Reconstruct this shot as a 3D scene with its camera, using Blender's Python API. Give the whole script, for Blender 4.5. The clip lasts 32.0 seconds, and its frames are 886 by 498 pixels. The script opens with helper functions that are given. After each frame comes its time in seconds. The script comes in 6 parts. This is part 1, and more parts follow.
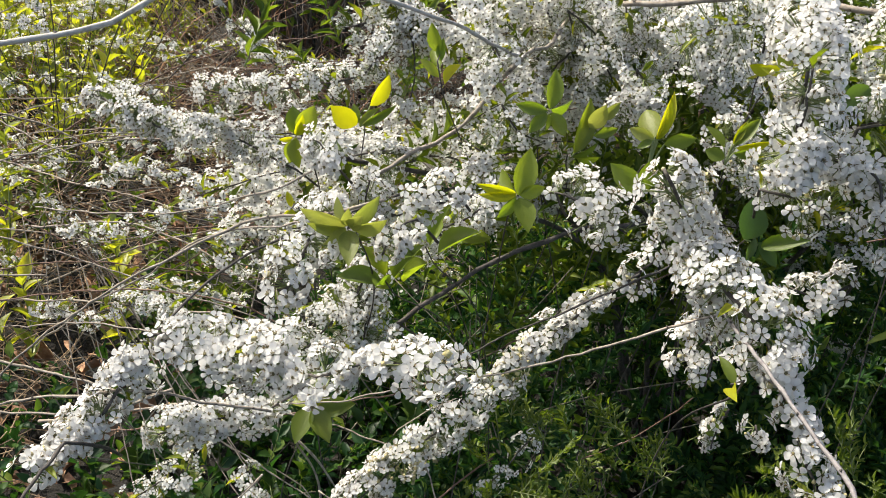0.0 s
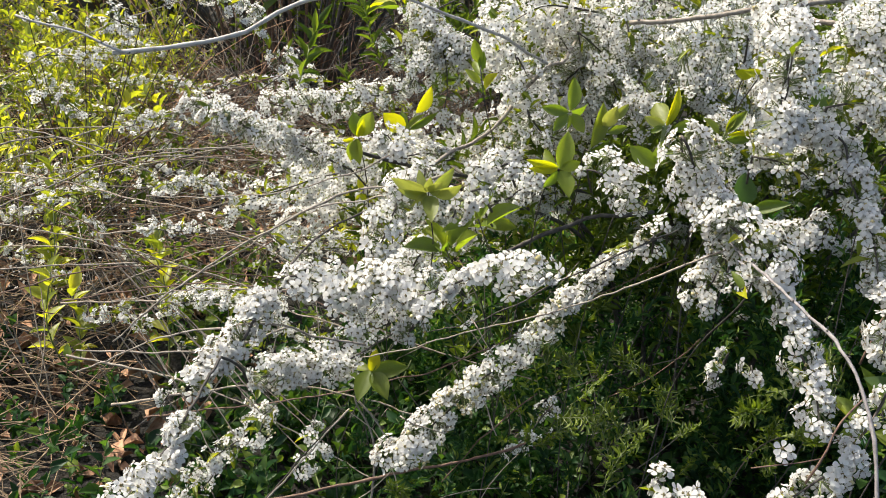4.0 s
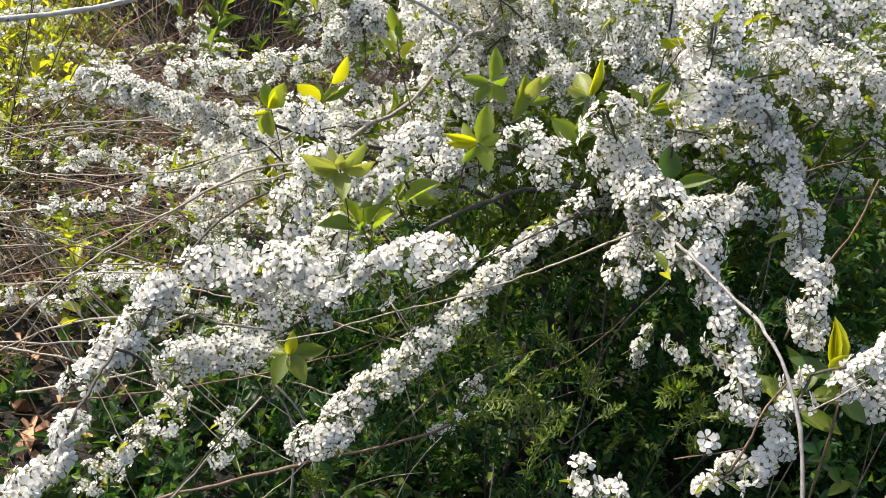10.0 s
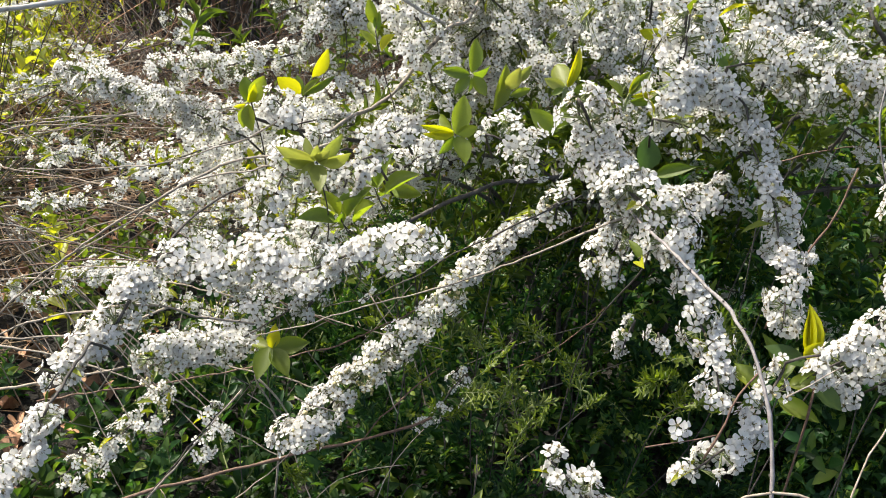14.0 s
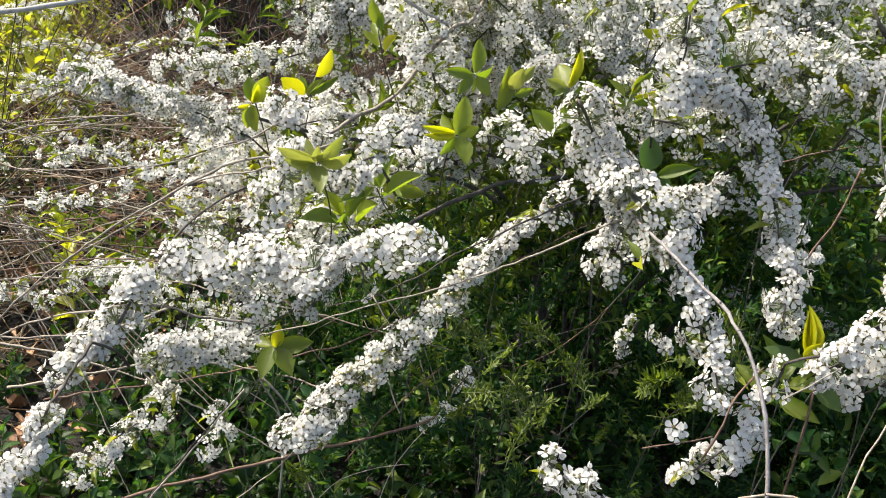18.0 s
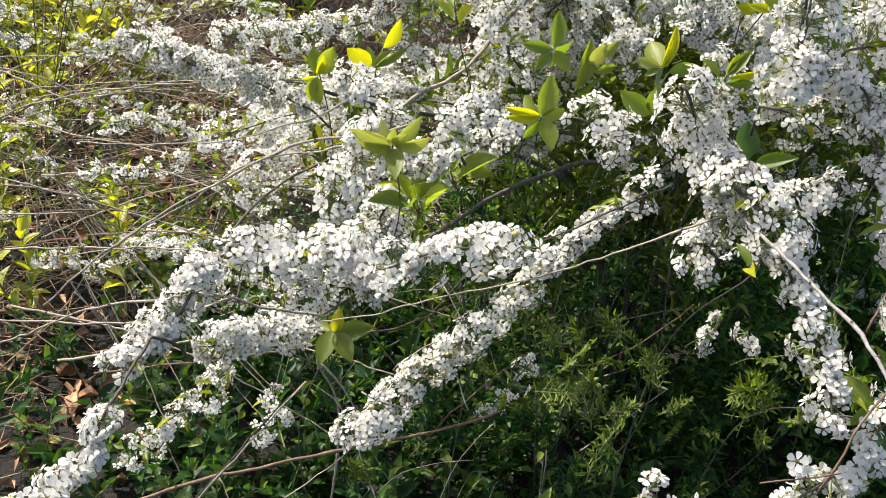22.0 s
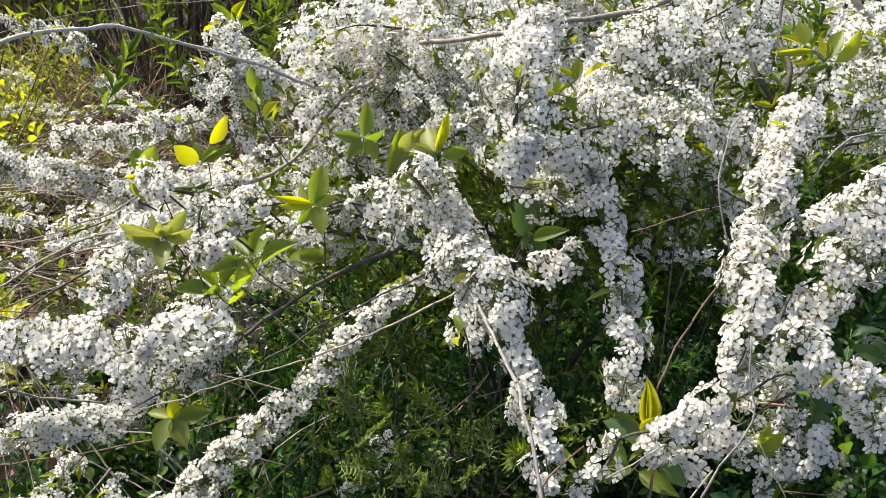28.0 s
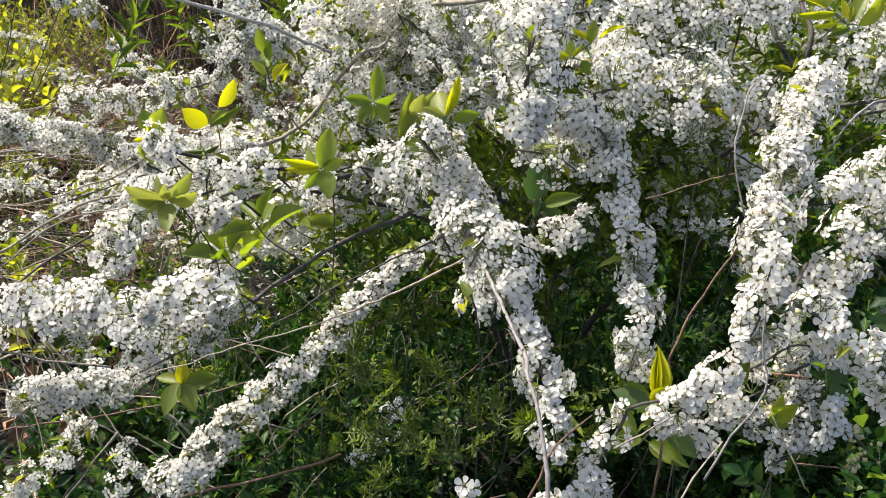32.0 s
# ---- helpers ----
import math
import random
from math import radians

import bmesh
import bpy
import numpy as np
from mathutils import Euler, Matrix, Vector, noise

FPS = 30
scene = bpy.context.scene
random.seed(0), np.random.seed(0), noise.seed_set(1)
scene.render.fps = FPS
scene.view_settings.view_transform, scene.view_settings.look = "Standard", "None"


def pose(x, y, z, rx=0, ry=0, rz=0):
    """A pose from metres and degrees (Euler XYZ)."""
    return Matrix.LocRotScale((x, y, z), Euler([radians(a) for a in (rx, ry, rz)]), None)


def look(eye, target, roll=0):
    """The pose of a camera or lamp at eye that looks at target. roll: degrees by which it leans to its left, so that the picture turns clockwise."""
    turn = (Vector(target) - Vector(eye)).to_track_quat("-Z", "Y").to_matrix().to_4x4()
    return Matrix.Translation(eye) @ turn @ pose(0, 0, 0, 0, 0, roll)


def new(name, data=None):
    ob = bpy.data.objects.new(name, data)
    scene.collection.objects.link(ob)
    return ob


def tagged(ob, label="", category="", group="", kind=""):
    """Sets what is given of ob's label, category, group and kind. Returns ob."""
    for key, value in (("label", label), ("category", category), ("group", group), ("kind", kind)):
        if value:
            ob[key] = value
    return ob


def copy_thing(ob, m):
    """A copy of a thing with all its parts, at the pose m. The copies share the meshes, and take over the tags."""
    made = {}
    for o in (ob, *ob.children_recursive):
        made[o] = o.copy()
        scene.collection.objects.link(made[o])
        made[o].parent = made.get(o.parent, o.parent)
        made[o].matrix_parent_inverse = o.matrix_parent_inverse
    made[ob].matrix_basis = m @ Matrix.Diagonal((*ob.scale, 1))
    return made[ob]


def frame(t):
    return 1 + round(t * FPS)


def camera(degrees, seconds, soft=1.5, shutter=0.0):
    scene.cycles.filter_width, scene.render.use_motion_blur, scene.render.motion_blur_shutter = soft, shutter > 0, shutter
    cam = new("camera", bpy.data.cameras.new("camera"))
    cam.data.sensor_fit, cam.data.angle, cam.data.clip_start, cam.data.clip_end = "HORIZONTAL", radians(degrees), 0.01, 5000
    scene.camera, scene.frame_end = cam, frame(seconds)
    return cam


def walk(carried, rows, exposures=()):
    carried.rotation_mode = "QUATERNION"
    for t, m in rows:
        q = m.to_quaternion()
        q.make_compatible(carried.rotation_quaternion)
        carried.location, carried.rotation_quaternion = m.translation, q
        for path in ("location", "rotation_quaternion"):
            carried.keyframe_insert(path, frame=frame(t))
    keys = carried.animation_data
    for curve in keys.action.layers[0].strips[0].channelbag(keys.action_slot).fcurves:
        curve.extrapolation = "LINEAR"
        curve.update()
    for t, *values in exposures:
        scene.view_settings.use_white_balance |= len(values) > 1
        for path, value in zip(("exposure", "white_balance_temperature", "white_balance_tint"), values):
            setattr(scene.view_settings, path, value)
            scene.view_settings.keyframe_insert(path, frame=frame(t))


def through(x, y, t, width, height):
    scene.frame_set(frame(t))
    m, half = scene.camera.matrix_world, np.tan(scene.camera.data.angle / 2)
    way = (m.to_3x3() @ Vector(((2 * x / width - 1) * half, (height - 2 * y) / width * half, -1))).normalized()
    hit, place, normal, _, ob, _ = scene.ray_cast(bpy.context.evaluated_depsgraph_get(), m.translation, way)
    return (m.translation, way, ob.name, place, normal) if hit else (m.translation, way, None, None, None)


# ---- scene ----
cam = camera(47.8, 32.0, soft=0.95)
PATH = [
    (0, 0.0030, 0.0026, 0.7984, 61.79, -7.05, 4.04),
    (0.5, -0.0000, 0.0080, 0.7958, 61.70, -7.05, 4.12),
    (1, 0.0017, 0.0146, 0.7962, 61.77, -6.77, 3.89),
    (1.5, 0.0042, 0.0124, 0.7964, 61.47, -6.57, 3.51),
    (2, 0.0070, 0.0085, 0.7953, 61.34, -6.31, 3.76),
    (2.5, 0.0141, 0.0003, 0.7976, 61.39, -5.76, 4.67),
    (4.5, -0.0594, -0.1621, 0.8028, 65.75, -6.92, 0.77),
    (5, -0.0529, -0.1608, 0.8027, 65.97, -6.80, 0.03),
    (5.5, -0.0506, -0.1544, 0.8036, 65.54, -6.81, -0.13),
    (6, -0.0438, -0.1443, 0.8027, 65.21, -6.91, 0.03),
    (6.5, -0.0408, -0.1313, 0.7990, 65.07, -7.07, 0.03),
    (7, -0.0405, -0.1245, 0.8028, 65.23, -7.21, -0.29),
    (7.5, -0.0442, -0.1238, 0.8019, 65.37, -7.22, -0.83),
    (8, -0.0433, -0.1209, 0.8000, 65.20, -7.30, -0.78),
    (8.5, -0.0450, -0.1193, 0.8019, 65.13, -7.29, -0.24),
    (9, -0.0442, -0.1173, 0.8003, 64.93, -7.35, -0.17),
    (9.5, -0.0436, -0.1136, 0.7994, 64.49, -7.42, -0.23),
    (10, -0.0357, -0.1095, 0.7964, 63.51, -7.82, -1.79),
    (10.5, -0.0383, -0.1134, 0.7971, 63.70, -7.92, -1.57),
    (11, -0.0373, -0.1108, 0.7949, 63.88, -7.93, -1.58),
    (11.5, -0.0385, -0.1101, 0.7954, 63.84, -7.92, -1.68),
    (12, -0.0377, -0.1078, 0.7934, 63.59, -7.96, -1.91),
    (12.5, -0.0356, -0.1091, 0.7928, 63.44, -7.76, -2.25),
    (13, -0.0286, -0.1113, 0.7953, 63.39, -7.49, -2.45),
    (13.5, -0.0255, -0.1106, 0.7957, 63.24, -7.56, -2.33),
    (15.5, -0.0205, -0.1100, 0.7960, 63.43, -7.12, -1.96),
    (16, -0.0141, -0.1139, 0.7965, 63.29, -6.87, -2.00),
    (16.5, -0.0111, -0.1129, 0.7952, 63.16, -6.76, -2.11),
    (17, -0.0142, -0.1112, 0.7963, 63.21, -6.81, -2.17),
    (17.5, -0.0177, -0.1122, 0.7990, 63.19, -7.14, -1.92),
    (18, -0.0191, -0.1113, 0.7983, 63.11, -7.32, -1.70),
    (18.5, -0.0255, -0.1100, 0.7956, 63.07, -7.51, -1.80),
    (19, -0.0315, -0.1071, 0.7925, 62.90, -7.82, -1.78),
    (19.5, -0.0353, -0.1050, 0.7926, 62.31, -8.00, -1.47),
    (20, -0.0408, -0.0769, 0.7923, 61.21, -8.29, -0.17),
    (20.5, -0.0330, -0.0201, 0.7907, 59.91, -8.37, 2.60),
    (21, -0.0176, 0.0352, 0.7838, 58.87, -7.63, 5.55),
    (21.5, -0.0266, 0.0161, 0.7879, 59.18, -7.28, 5.40),
    (22, -0.0407, -0.0640, 0.7897, 60.64, -7.53, 1.05),
    (22.5, -0.0411, -0.1217, 0.7824, 61.39, -7.39, -1.40),
    (23, -0.0500, -0.1516, 0.7818, 61.96, -7.72, -1.87),
    (23.5, -0.0719, -0.1733, 0.7856, 62.62, -8.40, -2.97),
    (24, -0.0645, -0.1749, 0.7873, 62.60, -8.45, -3.72),
    (24.5, -0.0106, -0.1331, 0.8072, 62.50, -7.16, -3.04),
    (25, 0.0647, -0.0882, 0.8207, 62.75, -6.96, -0.55),
    (25.5, 0.1034, -0.0755, 0.8126, 63.82, -6.28, 1.63),
    (27.5, 0.0805, -0.0960, 0.8189, 66.07, -5.40, -0.43),
    (28, 0.0861, -0.0942, 0.8187, 65.56, -5.42, -1.03),
    (28.5, 0.0920, -0.0940, 0.8195, 65.37, -5.40, -1.57),
    (29, 0.0918, -0.0912, 0.8202, 64.86, -5.41, -1.43),
    (29.5, 0.0929, -0.0918, 0.8187, 64.54, -5.33, -1.23),
    (30, 0.0921, -0.0904, 0.8172, 64.42, -5.19, -1.19),
    (30.5, 0.0909, -0.0882, 0.8141, 64.22, -5.18, -1.00),
    (31, 0.0911, -0.0863, 0.8107, 63.87, -5.27, -0.64),
    (31.5, 0.0897, -0.0814, 0.8118, 63.71, -5.32, -0.27),
    (32, 0.0913, -0.0856, 0.8128, 63.68, -5.43, 0.02),
]
walk(cam, [(t, pose(x, y, z, rx, ry, rz)) for t, x, y, z, rx, ry, rz in PATH],
     exposures=[(0.0, 0.83, 7000, 5.3), (2.5, 0.84, 7000, 5.3), (5.0, 0.92, 7000, 5.3), (10.0, 1.05, 7000, 5.3), (19.0, 1.05, 7000, 5.3), (21.0, 1.04, 7000, 5.3), (23.0, 1.16, 7000, 5.3), (25.0, 1.16, 7000, 5.3), (28.0, 1.00, 7000, 5.3), (32.0, 0.98, 7000, 5.3)])

# ---- light ----
SUN_AZIMUTH, SUN_HEIGHT = -58.0, 50.0     # degrees clockwise from +y, above the ground
world = bpy.data.worlds.new("sky")
scene.world = world
world.use_nodes = True
wn = world.node_tree.nodes
sky = wn.new("ShaderNodeTexSky")
sky.sky_type = "NISHITA"
sky.sun_disc = False
sky.dust_density, sky.air_density = 3.0, 0.9
sky.sun_elevation, sky.sun_rotation = radians(SUN_HEIGHT), radians(SUN_AZIMUTH)
world.node_tree.links.new(sky.outputs["Color"], wn["Background"].inputs["Color"])
wn["Background"].inputs["Strength"].default_value = 0.155
to_sun = Vector((math.sin(radians(SUN_AZIMUTH)) * math.cos(radians(SUN_HEIGHT)), math.cos(radians(SUN_AZIMUTH)) * math.cos(radians(SUN_HEIGHT)), math.sin(radians(SUN_HEIGHT))))
sun = new("sun", bpy.data.lights.new("sun", "SUN"))
sun.data.energy, sun.data.angle, sun.data.color = 4.05, radians(0.6), (1.0, 0.95, 0.88)
sun.matrix_world = look(to_sun * 20, (0, 0, 0))


# ---- materials ----
def material(name, build):
    m = bpy.data.materials.new(name)
    m.use_nodes = True
    t = m.node_tree
    t.nodes.clear()
    out = t.nodes.new("ShaderNodeOutputMaterial")
    t.links.new(build(t), out.inputs["Surface"])
    return m


def node(t, kind, **values):
    n = t.nodes.new(kind)
    for key, value in values.items():
        n.inputs[key.replace("_", " ")].default_value = value
    return n


def ramp(t, fac, stops):
    n = t.nodes.new("ShaderNodeValToRGB")
    el = n.color_ramp.elements
    while len(el) < len(stops):
        el.new(0.5)
    for e, (p, c) in zip(el, stops):
        e.position, e.color = p, (*c, 1)
    t.links.new(fac, n.inputs["Fac"])
    return n.outputs["Color"]


def mixed(t, fac, a, b, blend="MIX"):
    n = t.nodes.new("ShaderNodeMix")
    n.data_type, n.blend_type = "RGBA", blend
    for sock, v in ((n.inputs[0], fac), (n.inputs[6], a), (n.inputs[7], b)):
        if isinstance(v, (int, float)):
            sock.default_value = v
        elif isinstance(v, tuple):
            sock.default_value = (*v, 1)
        else:
            t.links.new(v, sock)
    return n.outputs[2]


def noise_tex(t, scale, detail=4, rough=0.6):
    n = node(t, "ShaderNodeTexNoise", Scale=scale, Detail=detail, Roughness=rough)
    co = t.nodes.new("ShaderNodeNewGeometry")
    t.links.new(co.outputs["Position"], n.inputs["Vector"])
    return n.outputs["Fac"]


def island(t):
    return t.nodes.new("ShaderNodeNewGeometry").outputs["Random Per Island"]


def own(t):
    return t.nodes.new("ShaderNodeObjectInfo").outputs["Random"]


def thin(t, colour, back, share, rough=0.5, gloss=0.06, bump=None):
    """A thin sheet (petal, leaf): diffuse, light coming through, and a weak gloss."""
    d = node(t, "ShaderNodeBsdfDiffuse")
    l = node(t, "ShaderNodeBsdfTranslucent")
    g = node(t, "ShaderNodeBsdfGlossy", Roughness=rough)
    for n, c in ((d, colour), (l, back)):
        t.links.new(c, n.inputs["Color"])
    if bump is not None:
        b = node(t, "ShaderNodeBump", Strength=0.35, Distance=0.0006)
        t.links.new(bump, b.inputs["Height"])
        for n in (d, l, g):
            t.links.new(b.outputs["Normal"], n.inputs["Normal"])
    m1 = node(t, "ShaderNodeMixShader", Fac=share)
    t.links.new(d.outputs[0], m1.inputs[1])
    t.links.new(l.outputs[0], m1.inputs[2])
    m2 = node(t, "ShaderNodeMixShader", Fac=gloss)
    t.links.new(m1.outputs[0], m2.inputs[1])
    t.links.new(g.outputs[0], m2.inputs[2])
    return m2.outputs[0]


def petal_surface(t):
    c = ramp(t, island(t), [(0.0, (0.74, 0.722, 0.692)), (0.6, (0.81, 0.80, 0.792)), (1.0, (0.83, 0.823, 0.819))])
    c = mixed(t, noise_tex(t, 420, 2), c, mixed(t, 1.0, c, (0.93, 0.92, 0.90), "MULTIPLY"))
    return thin(t, c, c, 0.56, 0.6, 0.03)


def leaf_surface(stops, through, share=0.42, gloss=0.06, rough=0.4, rnd=island):
    def build(t):
        c = ramp(t, rnd(t), stops)
        c = mixed(t, noise_tex(t, 130, 3), c, mixed(t, 1.0, c, (0.72, 0.80, 0.62), "MULTIPLY"))
        back = mixed(t, 1.0, c, through, "MULTIPLY")
        return thin(t, c, back, share, rough, gloss, noise_tex(t, 600, 2))
    return build


def solid(stops, scale, rough=0.8, bump_scale=900, bump=0.5, rnd=None, dist=0.0008):
    def build(t):
        b = node(t, "ShaderNodeBsdfPrincipled", Roughness=rough)
        c = ramp(t, noise_tex(t, scale), stops)
        if rnd:
            c = mixed(t, 0.75, c, ramp(t, rnd(t), [(0, (0.45, 0.42, 0.40)), (0.5, (0.8, 0.8, 0.8)), (1, (1.25, 1.2, 1.15))]), "MULTIPLY")
        t.links.new(c, b.inputs["Base Color"])
        n = node(t, "ShaderNodeBump", Strength=bump, Distance=dist)
        t.links.new(noise_tex(t, bump_scale), n.inputs["Height"])
        t.links.new(n.outputs["Normal"], b.inputs["Normal"])
        return b.outputs[0]
    return build


PETAL = material("petal_white", petal_surface)
EYE_GREEN = material("flower_eye", solid([(0.3, (0.07, 0.065, 0.03)), (0.7, (0.17, 0.145, 0.06))], 900, 0.7))
ANTHER = material("anther", solid([(0.3, (0.16, 0.11, 0.05)), (0.7, (0.38, 0.28, 0.12))], 900, 0.7))
STALK = material("flower_stalk", solid([(0.3, (0.12, 0.17, 0.05)), (0.7, (0.20, 0.22, 0.08))], 300, 0.6))
BUD = material("bud_cream", solid([(0.3, (0.42, 0.36, 0.14)), (0.7, (0.62, 0.56, 0.34))], 300, 0.6, rnd=island))
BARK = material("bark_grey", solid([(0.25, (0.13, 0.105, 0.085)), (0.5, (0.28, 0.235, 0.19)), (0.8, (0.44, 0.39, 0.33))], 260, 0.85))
# Lighter copy of the grey bark, with full sun put into the colour.
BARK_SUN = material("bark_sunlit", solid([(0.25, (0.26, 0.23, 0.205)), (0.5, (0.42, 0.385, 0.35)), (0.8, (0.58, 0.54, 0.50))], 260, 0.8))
BARK_LILAC = material("bark_pale", solid([(0.25, (0.11, 0.095, 0.095)), (0.5, (0.20, 0.18, 0.18)), (0.8, (0.31, 0.285, 0.285))], 260, 0.7))
BARK_DRY = material("bark_dry", solid([(0.25, (0.17, 0.125, 0.095)), (0.5, (0.34, 0.275, 0.215)), (0.8, (0.50, 0.43, 0.36))], 200, 0.85))
# Dark bark, its colour deepened further to stand for shade inside the bush.
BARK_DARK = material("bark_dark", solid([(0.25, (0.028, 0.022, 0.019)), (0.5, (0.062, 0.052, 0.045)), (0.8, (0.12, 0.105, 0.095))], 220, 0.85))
BARK_RED = material("bark_red", solid([(0.25, (0.075, 0.038, 0.027)), (0.5, (0.135, 0.074, 0.05)), (0.8, (0.215, 0.148, 0.105))], 220, 0.7))
STRAW = material("dry_stalk", solid([(0.25, (0.14, 0.085, 0.052)), (0.5, (0.29, 0.20, 0.125)), (0.8, (0.50, 0.375, 0.26))], 180, 0.8, rnd=island))
LITTER = material("dry_litter", solid([(0.25, (0.20, 0.095, 0.055)), (0.5, (0.40, 0.225, 0.135)), (0.8, (0.56, 0.39, 0.26))], 120, 0.85, rnd=island))
# Near-black brown: shade between the plants is put into the soil colour.
SOIL_SHADED = material("soil", solid([(0.25, (0.006, 0.0055, 0.0045)), (0.5, (0.012, 0.010, 0.008)), (0.75, (0.026, 0.020, 0.015))], 60, 0.95, 160, 0.9, dist=0.01))
LEAF_BIG = material("leaf_fresh", leaf_surface([(0, (0.13, 0.18, 0.028)), (0.5, (0.185, 0.225, 0.036)), (1, (0.26, 0.28, 0.042))], (1.75, 1.85, 0.65), 0.58, 0.025, 0.45, own))
LEAF_DEEP = material("leaf_deep", leaf_surface([(0, (0.045, 0.085, 0.026)), (0.5, (0.075, 0.125, 0.036)), (1, (0.12, 0.165, 0.042))], (1.6, 1.8, 0.7), 0.5, 0.03, 0.45, own))
LEAF_PALE = material("leaf_pale", leaf_surface([(0, (0.25, 0.27, 0.075)), (1, (0.38, 0.37, 0.11))], (1.3, 1.35, 0.7), 0.5, 0.03, 0.45, own))
LEAF_YOUNG = material("leaf_young", leaf_surface([(0, (0.34, 0.37, 0.022)), (1, (0.50, 0.47, 0.03))], (1.7, 1.6, 0.5), 0.6, 0.02, 0.45, own))
LEAF_SPIREA = material("leaf_small", leaf_surface([(0, (0.10, 0.14, 0.022)), (0.6, (0.19, 0.225, 0.03)), (1, (0.33, 0.33, 0.04))], (1.9, 1.8, 0.5), 0.46, 0.02))
# Dark green taken further down: the shade under the bush is in the colour.
LEAF_DARK_SHADED = material("leaf_dark_shaded", leaf_surface([(0, (0.012, 0.036, 0.016)), (0.5, (0.029, 0.078, 0.027)), (0.86, (0.070, 0.130, 0.036)), (1, (0.19, 0.24, 0.05))], (1.85, 1.95, 0.65), 0.40, 0.014))
LEAF_HERB = material("leaf_herb", leaf_surface([(0, (0.045, 0.075, 0.016)), (0.5, (0.095, 0.13, 0.024)), (1, (0.18, 0.22, 0.038))], (1.85, 1.95, 0.65), 0.46, 0.02))
# Yellow-green leaves brightened for sun and paled for haze, in the colour itself.
LEAF_LIT = material("leaf_yellow_green_lit", leaf_surface([(0, (0.22, 0.26, 0.045)), (0.5, (0.38, 0.40, 0.06)), (1, (0.56, 0.53, 0.07))], (1.75, 1.7, 0.6), 0.5, 0.06))
ROCK = material("rock", solid([(0.25, (0.03, 0.026, 0.024)), (0.5, (0.07, 0.062, 0.056)), (0.8, (0.14, 0.125, 0.115))], 9, 0.9, 60, 0.8, dist=0.01))


# ---- mesh tools ----
class Bag:
    """Collects triangles and makes one mesh of them."""

    def __init__(self):
        self.v, self.f, self.m, self.n = [], [], [], 0

    def add(self, v, f, m):
        v, f = np.asarray(v, float).reshape(-1, 3), np.asarray(f, int).reshape(-1, 3)
        self.v.append(v)
        self.f.append(f + self.n)
        self.m.append(np.broadcast_to(np.asarray(m, int), (len(f),)))
        self.n += len(v)

    def place(self, shape, turns, at, scale):
        """Many copies of a shape: turns (k,3,3), at (k,3), scale (k)."""
        v, f, m = shape
        k = len(at)
        if not k:
            return
        pts = np.einsum("kij,nj->kni", turns, v) * np.asarray(scale).reshape(-1, 1, 1) + np.asarray(at)[:, None, :]
        faces = f[None] + (np.arange(k) * len(v))[:, None, None]
        self.add(pts, faces, np.tile(m, k))

    def mesh(self, name, mats, smooth=True, origin=(0, 0, 0)):
        me = bpy.data.meshes.new(name)
        v = np.concatenate(self.v) - np.asarray(origin, float)
        f, m = np.concatenate(self.f), np.concatenate(self.m)
        me.vertices.add(len(v))
        me.vertices.foreach_set("co", v.astype(np.float32).ravel())
        me.loops.add(3 * len(f))
        me.polygons.add(len(f))
        me.polygons.foreach_set("loop_start", np.arange(0, 3 * len(f), 3, dtype=np.int32))
        me.loops.foreach_set("vertex_index", f.astype(np.int32).ravel())
        for mat in mats:
            me.materials.append(mat)
        me.polygons.foreach_set("material_index", m.astype(np.int32))
        me.polygons.foreach_set("use_smooth", np.full(len(f), smooth))
        me.update()
        me.validate()
        return me


def unit(a):
    return a / np.maximum(np.linalg.norm(a, axis=-1, keepdims=True), 1e-9)


def facing(d, spin):
    """Turns (k,3,3) that carry local z to the directions d, after a spin about z."""
    d = unit(d)
    ref = np.where(np.abs(d[:, 2:3]) > 0.95, np.array([[1.0, 0, 0]]), np.array([[0, 0, 1.0]]))
    x = unit(np.cross(ref, d))
    y = np.cross(d, x)
    c, s = np.cos(spin)[:, None], np.sin(spin)[:, None]
    return np.stack([x * c + y * s, y * c - x * s, d], axis=2)


def along(d, up, rng, roll=0.35):
    """Turns that carry local y along d with local z near up."""
    d = unit(d)
    up = unit(up + rng.normal(0, roll, d.shape))
    x = unit(np.cross(d, up))
    return np.stack([x, d, np.cross(x, d)], axis=2)


def spline(points, step):
    p = np.asarray(points, float)
    p = np.concatenate([[2 * p[0] - p[1]], p, [2 * p[-1] - p[-2]]])
    out = []
    for a, b, c, d in zip(p, p[1:], p[2:], p[3:]):
        n = max(2, int(np.linalg.norm(c - b) / step))
        for u in np.arange(n) / n:
            out.append(0.5 * (2 * b + (c - a) * u + (2 * a - 5 * b + 4 * c - d) * u * u + (3 * b - a - 3 * c + d) * u ** 3))
    out.append(p[-2])
    return np.array(out)


